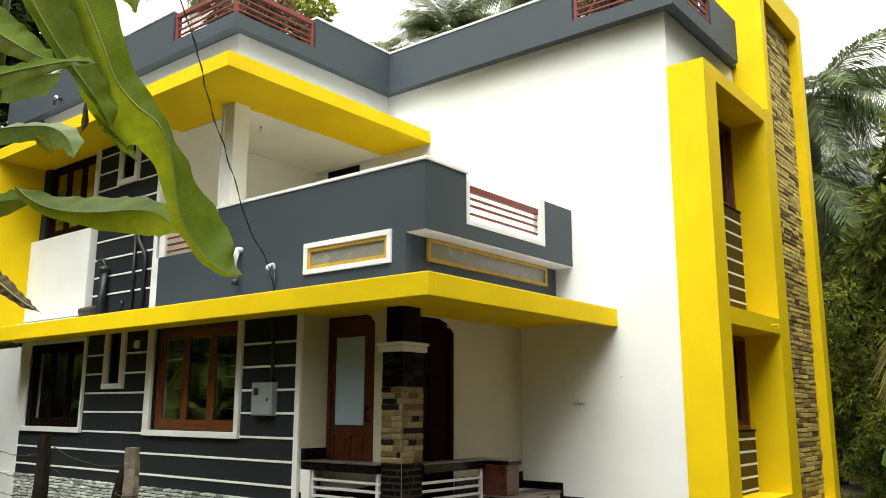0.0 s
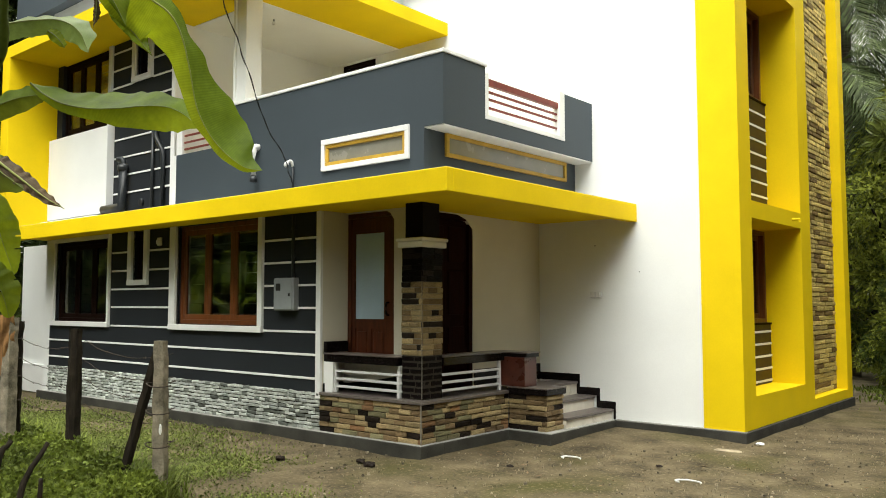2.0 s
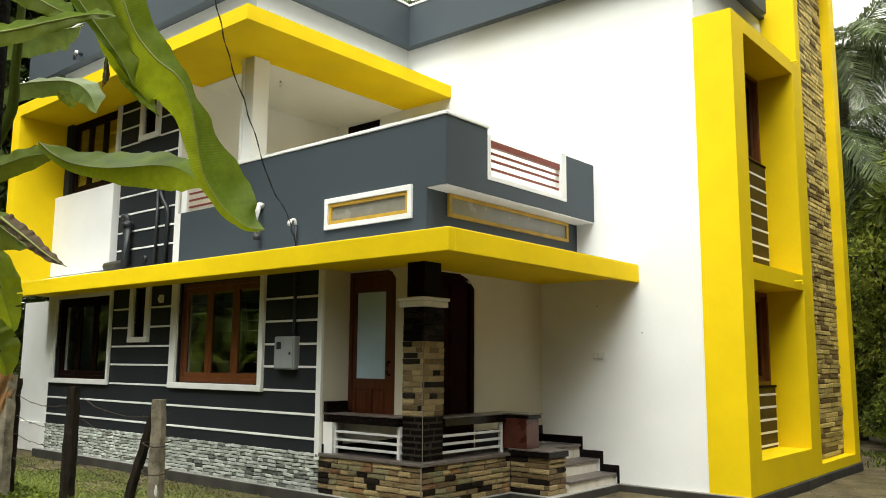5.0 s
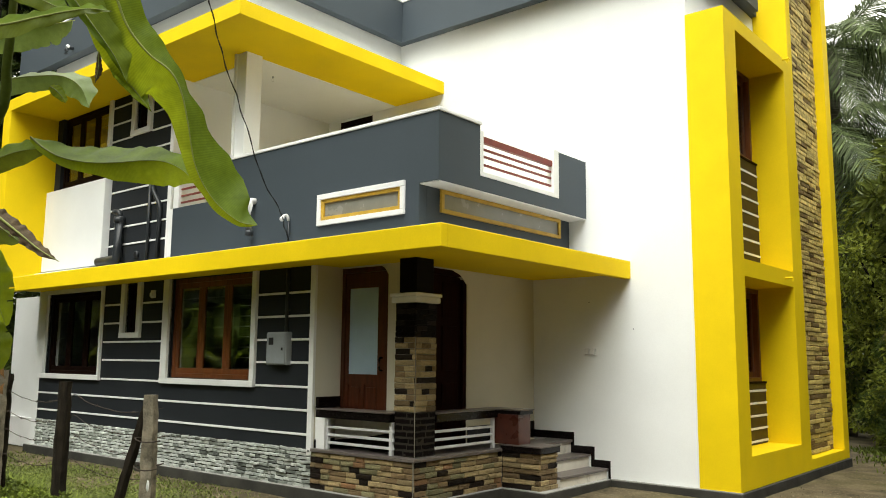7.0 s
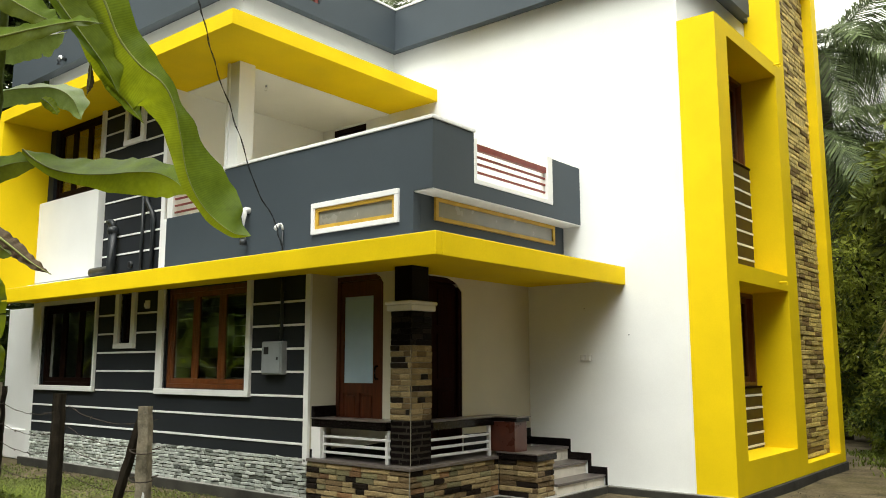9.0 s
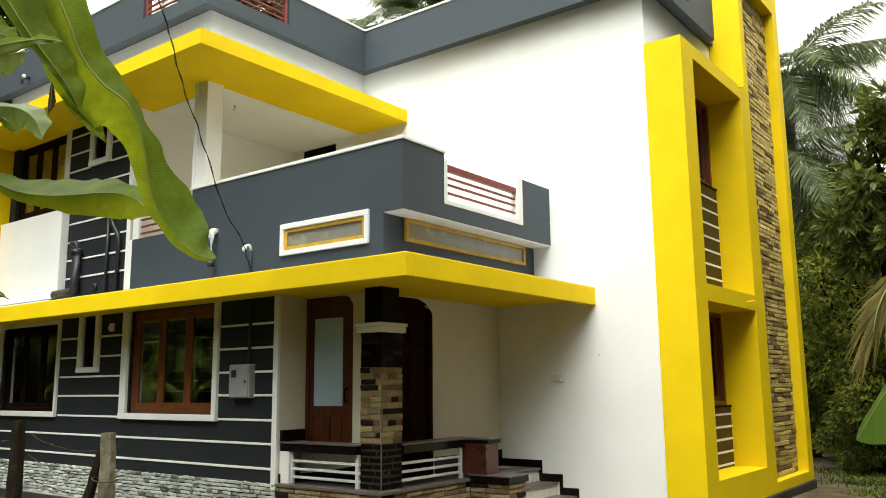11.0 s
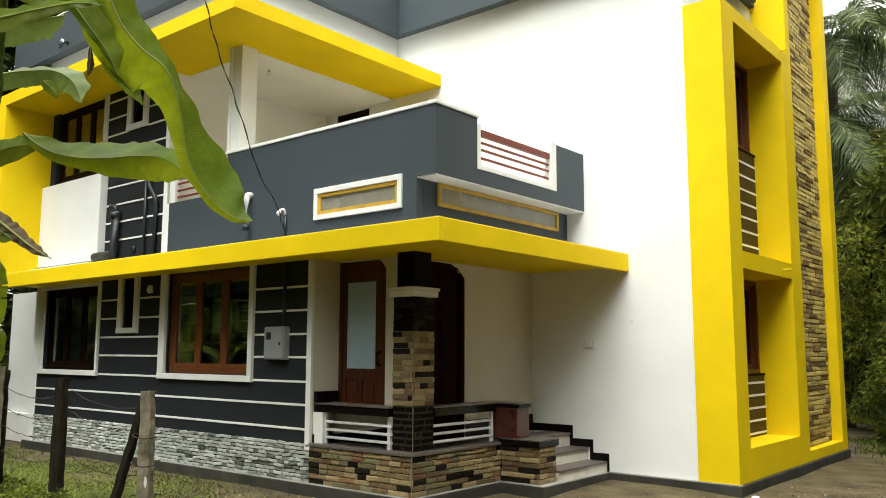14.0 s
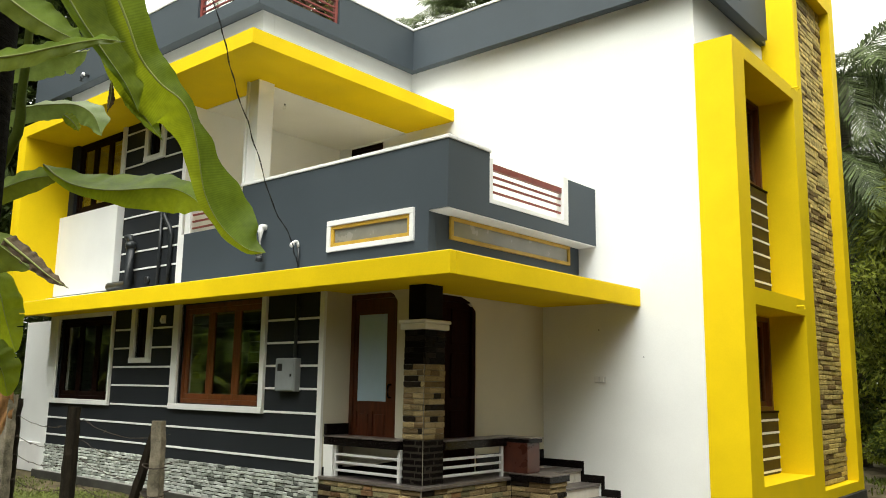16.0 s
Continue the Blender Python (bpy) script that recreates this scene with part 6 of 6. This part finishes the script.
part("pipe", tube(bend([(-0.58, 0.0, 0.03), (0.0, 0.0, 0.03), (0.0, 0.0, 0.72)]), 0.075, 14), PIPE, drain, smooth=True)
part("cowl", tube(bend([(0, 0, 0.70), (0, 0, 0.80), (-0.12, -0.02, 0.80)]), 0.048, 12), PIPE, drain, smooth=True)
part("collar", tube([(0, 0, 0.62), (0, 0, 0.70)], 0.085, 14), PIPE, drain, smooth=True)
thin = empty("water_pipe", "thin dark water pipe on the charcoal wall", "pipe", (-5.46, -0.04, 3.0))
part("pipe", tube([(0, 0, 0), (0, 0, 1.35)], 0.025, 10), PIPE, thin, smooth=True)
kink = empty("water_pipe", "dark water pipe with an offset bend on the charcoal wall", "pipe", (-5.15, -0.05, 3.0))
part("pipe", tube(bend([(0, 0, 0), (0, 0, 0.92), (-0.22, 0, 1.18), (-0.22, 0, 1.4)]), 0.036, 10), PIPE, kink, smooth=True)
hole = empty("pipe_end", "open black pipe end in the charcoal wall", "pipe", (-5.79, -0.012, 3.21))
part("ring", tube([(0, 0.015, 0), (0, -0.03, 0)], 0.055, 14), PIPE, hole, smooth=True)
part("mouth", tube([(0, -0.031, 0), (0, -0.033, 0)], 0.045, 14), BLACK, hole)
elbow = empty("overflow_pipe", "bent white plastic pipe on the slate balcony wall", "pipe", (-2.86, P_F - 0.05, 3.25))
part("pipe", tube(bend([(0, 0.05, 0.45), (0, -0.03, 0.45), (0, -0.03, 0.05)]), 0.042, 12), PVC, elbow, smooth=True)
part("mouth", tube([(0, -0.03, 0.05), (0, -0.03, -0.02)], 0.048, 12), PIPE, elbow, smooth=True)
lamp = empty("wall_lamp", "small white lamp on a thin pipe above the yellow slab", "lamp", (-2.12, P_F - 0.03, 2.94))
part("stem", tube([(0, 0, 0), (0, 0, 0.44)], 0.012, 8), PIPE, lamp, smooth=True)
part("holder", tube(bend([(0, 0, 0.42), (-0.01, -0.02, 0.50), (-0.02, -0.07, 0.47)]), 0.018, 10), PVC, lamp, smooth=True)
part("bulb", tube([(-0.02, -0.07, 0.475), (-0.024, -0.085, 0.445), (-0.026, -0.093, 0.42), (-0.027, -0.097, 0.405)], [0.018, 0.030, 0.028, 0.012], 12), PVC, lamp, smooth=True)
cable = empty("service_cable", "slack dark cable hanging in front of the house", "cable", (-2.11, -0.06, 3.16))
pts = [Vector(q) - Vector((-2.11, -0.06, 3.16)) for q in ((-2.115, -0.06, 3.12), (-1.95, -0.25, 3.22), (-1.76, -0.5, 3.38), (-1.6, -0.9, 3.71), (-1.38, -1.34, 4.24), (-1.05, -1.88, 4.72), (-0.76, -2.24, 5.02), (-0.55, -2.56, 5.32), (0.2, -3.9, 6.6))]
cp = [p + Vector((0.02 * noise.noise(p * 4), 0, 0.02 * noise.noise(p * 5))) for p in catmull(pts, 70)]
part("strand", tube(cp, 0.0042, 6), BLACK, cable, smooth=True)
part("strand", tube([p + Vector((0.01 * math.sin(i), 0.01 * math.cos(i), 0.0)) for i, p in enumerate(cp)], 0.004, 5), BLACK, cable, smooth=True)
spout = empty("roof_spout", "short bent drain spout on the slate parapet", "pipe", (-7.88, R_LEFTF, 6.93))
part("pipe", tube(bend([(0, 0.02, 0.05), (0, -0.12, 0.05), (0, -0.12, -0.08)]), 0.034, 10), PIPE, spout, smooth=True)
part("collar", tube([(0, -0.085, 0.05), (0, -0.115, 0.05)], 0.042, 10), PVC, spout, smooth=True)
for x0, y0, z0 in ((0.35, Y_BACK, 2.42), (1.0, Y_BACK, 2.05)):
    sp = empty("wall_plug", "small dark plug hole in the white wall", "plug", (x0, y0, z0))
    part("plug", tube([(0, 0.005, 0), (0, -0.006, 0)], 0.009, 8), BOXGREY, sp)


# ---- stone cladding, piece by piece ----
def chunk():
    """A unit stone: back at y = 0, rough rounded front at y = -1."""
    bm = bmesh.new()
    rings = []
    for y, sx, sz in ((0, 0.5, 0.5), (-0.55, 0.5, 0.48), (-0.92, 0.465, 0.33)):
        r = [bm.verts.new((sx * a + rng.uniform(-0.015, 0.015), y + (rng.uniform(-0.14, 0.14) if y else 0), sz * b + rng.uniform(-0.05, 0.05))) for a, b in ((-1, -1), (-0.3, -1.04), (0.35, -0.98), (1, -1), (1, 1), (0.3, 1.02), (-0.35, 0.97), (-1, 1))]
        rings.append(r)
    for p, q in zip(rings, rings[1:]):
        for k in range(8):
            bm.faces.new((p[k], p[(k + 1) % 8], q[(k + 1) % 8], q[k]))
    a = rings[-1]
    for k in ((0, 1, 6, 7), (1, 2, 5, 6), (2, 3, 4, 5)):
        bm.faces.new([a[i] for i in k])
    bmesh.ops.recalc_face_normals(bm, faces=bm.faces[:])
    me = bpy.data.meshes.new("stone")
    bm.to_mesh(me)
    bm.free()
    return me


CHUNKS = {}


def stone_mesh(mat):
    if mat.name not in CHUNKS:
        CHUNKS[mat.name] = []
        for _ in range(5):
            me = chunk()
            me.materials.append(mat)
            CHUNKS[mat.name].append(me)
    return CHUNKS[mat.name][int(rng.integers(5))]


def cladding(parent, origin, along, length, z0, z1, row, lens, mats, depth=(0.015, 0.035), name="stone", joined_above=None, joined_before=None, tilt=0.0, gap=0.004):
    """Courses of ledge stones on an upright face; along: the way of the courses seen from outside, left to right."""
    o, a = Vector(origin), Vector(along)
    out = Vector((a.y, -a.x, 0))
    turn = Matrix((( a.x, -out.x, 0), (a.y, -out.y, 0), (0, 0, 1))).to_4x4()
    n = max(1, round((z1 - z0) / row))
    h = (z1 - z0) / n
    rest = []
    for i in range(n):
        u = -rng.uniform(0, 0.5) * lens[0]
        while u < length - 0.01:
            w = rng.uniform(*lens)
            s, e = max(0, u), min(length, u + w)
            u += w
            if e - s < 0.03:
                continue
            if length - e < 0.04:
                e = length
                u = length
            mat = mats[int(rng.choice(len(mats), p=np.array([m[1] for m in mats]) / sum(m[1] for m in mats)))][0]
            d = rng.uniform(*depth)
            m = Matrix.Translation(o + a * ((s + e) / 2) + Vector((0, 0, z0 + (i + 0.5) * h))) @ turn @ pose(0, 0, 0, 0, rng.uniform(-tilt, tilt), 0) @ Matrix.Diagonal((e - s - gap, d, h - gap, 1))
            if joined_above is not None and z0 + i * h > joined_above or joined_before is not None and s < joined_before:
                rest.append((m, stone_mesh(mat)))
            else:
                ob = new(name, stone_mesh(mat))
                ob.parent = parent
                ob.matrix_basis = m
    return rest


tan = [(STONE_TAN, 0.46), (STONE_BROWN, 0.20), (STONE_OLIVE, 0.17), (STONE_RUST, 0.08), (STONE_DARK, 0.09)]
grey = [(STONE_PALE, 0.78), (STONE_GREY, 0.22)]
beds = {}
for key, dims, label in (
        ("front", (X_LEFT + 0.02, X_END - 0.01, -0.006, 0.01, Z_PLINTH + 0.001, 0.568), "pale and dark grey ledge-stone cladding"),
        ("base", (X_END + 0.002, -0.03, -0.009, 0.0, Z_PLINTH + 0.001, 0.544), "tan and black ledge-stone cladding"),
        ("base_side", (-0.02, -0.009, 0.0, 1.59, Z_PLINTH + 0.001, 0.544), "tan and black ledge-stone cladding"),
        ("cheek", (0.0, 0.52, 1.606, 1.62, Z_PLINTH + 0.001, 0.544), "brown ledge-stone cladding"),
        ("cheek_side", (0.52, 0.534, 1.62, 1.96, Z_PLINTH + 0.001, 0.544), "brown ledge-stone cladding"),
        ("strip", (2.15, 2.168, 5.932, 7.708, 0.264, 8.098), "tan ledge-stone strip")):
    beds[key] = wpart("stone_cladding", STONE_BED, dims, bevel=0, label=label)
front_rest = cladding(beds["front"], (X_LEFT + 0.02, -0.004, 0), (1, 0, 0), X_END - X_LEFT - 0.03, Z_PLINTH, 0.57, 0.045, (0.08, 0.20), grey, (0.006, 0.036), joined_before=3.9, tilt=6.0, gap=0.008)
cladding(beds["base"], (X_END + 0.002, -0.004, 0), (1, 0, 0), -X_END + 0.008, Z_PLINTH, 0.545, 0.058, (0.13, 0.30), tan)
cladding(beds["base_side"], (-0.014, -0.02, 0), (0, 1, 0), 1.61, Z_PLINTH, 0.545, 0.058, (0.13, 0.30), tan)
cladding(beds["cheek"], (0.012, 1.611, 0), (1, 0, 0), 0.54, Z_PLINTH, 0.545, 0.058, (0.16, 0.34), [(STONE_TAN, 0.35), (STONE_BROWN, 0.5), (STONE_DARK, 0.15)])
cladding(beds["cheek_side"], (0.529, 1.60, 0), (0, 1, 0), 0.37, Z_PLINTH, 0.545, 0.058, (0.14, 0.3), [(STONE_TAN, 0.35), (STONE_BROWN, 0.5), (STONE_DARK, 0.15)])
for o, a, w in (((-0.388, 0.104, 0), (1, 0, 0), 0.315), ((-0.094, 0.085, 0), (0, 1, 0), 0.36)):
    cladding(pillar, o, a, w, 1.06, 1.88, 0.064, (0.12, 0.28), [(STONE_TAN, 0.56), (STONE_BROWN, 0.24), (STONE_DARK, 0.20)], (0.012, 0.026))
    cladding(pillar, o, a, w, Z_FLOOR, 1.06, 0.07, (0.18, 0.30), [(BLACKTILE, 1)], (0.009, 0.012), "tile", gap=0.009)
    cladding(pillar, o, a, w, 1.88, 2.26, 0.064, (0.12, 0.26), [(BLACKTILE, 0.6), (STONE_DARK, 0.4)], (0.012, 0.024), "tile")
rest = cladding(beds["strip"], (2.166, 5.935, 0), (0, 1, 0), 1.77, 0.265, 8.095, 0.074, (0.28, 0.52), [(STONE_STRIP, 0.78), (STONE_UMBER, 0.22)], (0.008, 0.028), joined_above=3.6, tilt=0.8, gap=0.005)
for bed, pieces, main, second in ((beds["strip"], rest, STONE_TAN_FIELD, STONE_UMBER), (beds["front"], front_rest, STONE_PALE_FIELD, STONE_GREY)):
    verts, faces, kinds = [], [], []
    for m, me in pieces:
        k = len(verts)
        verts += [tuple(m @ v.co) for v in me.vertices]
        faces += [tuple(k + j for j in p.vertices) for p in me.polygons]
        kinds += [1 if me.materials[0] == second else 0] * len(me.polygons)
    me = mesh_from("stone_field", verts, faces, main)
    me.materials.append(second)
    me.polygons.foreach_set("material_index", kinds)
    child("stone_field", me, bed)["kind"] = "stuff"
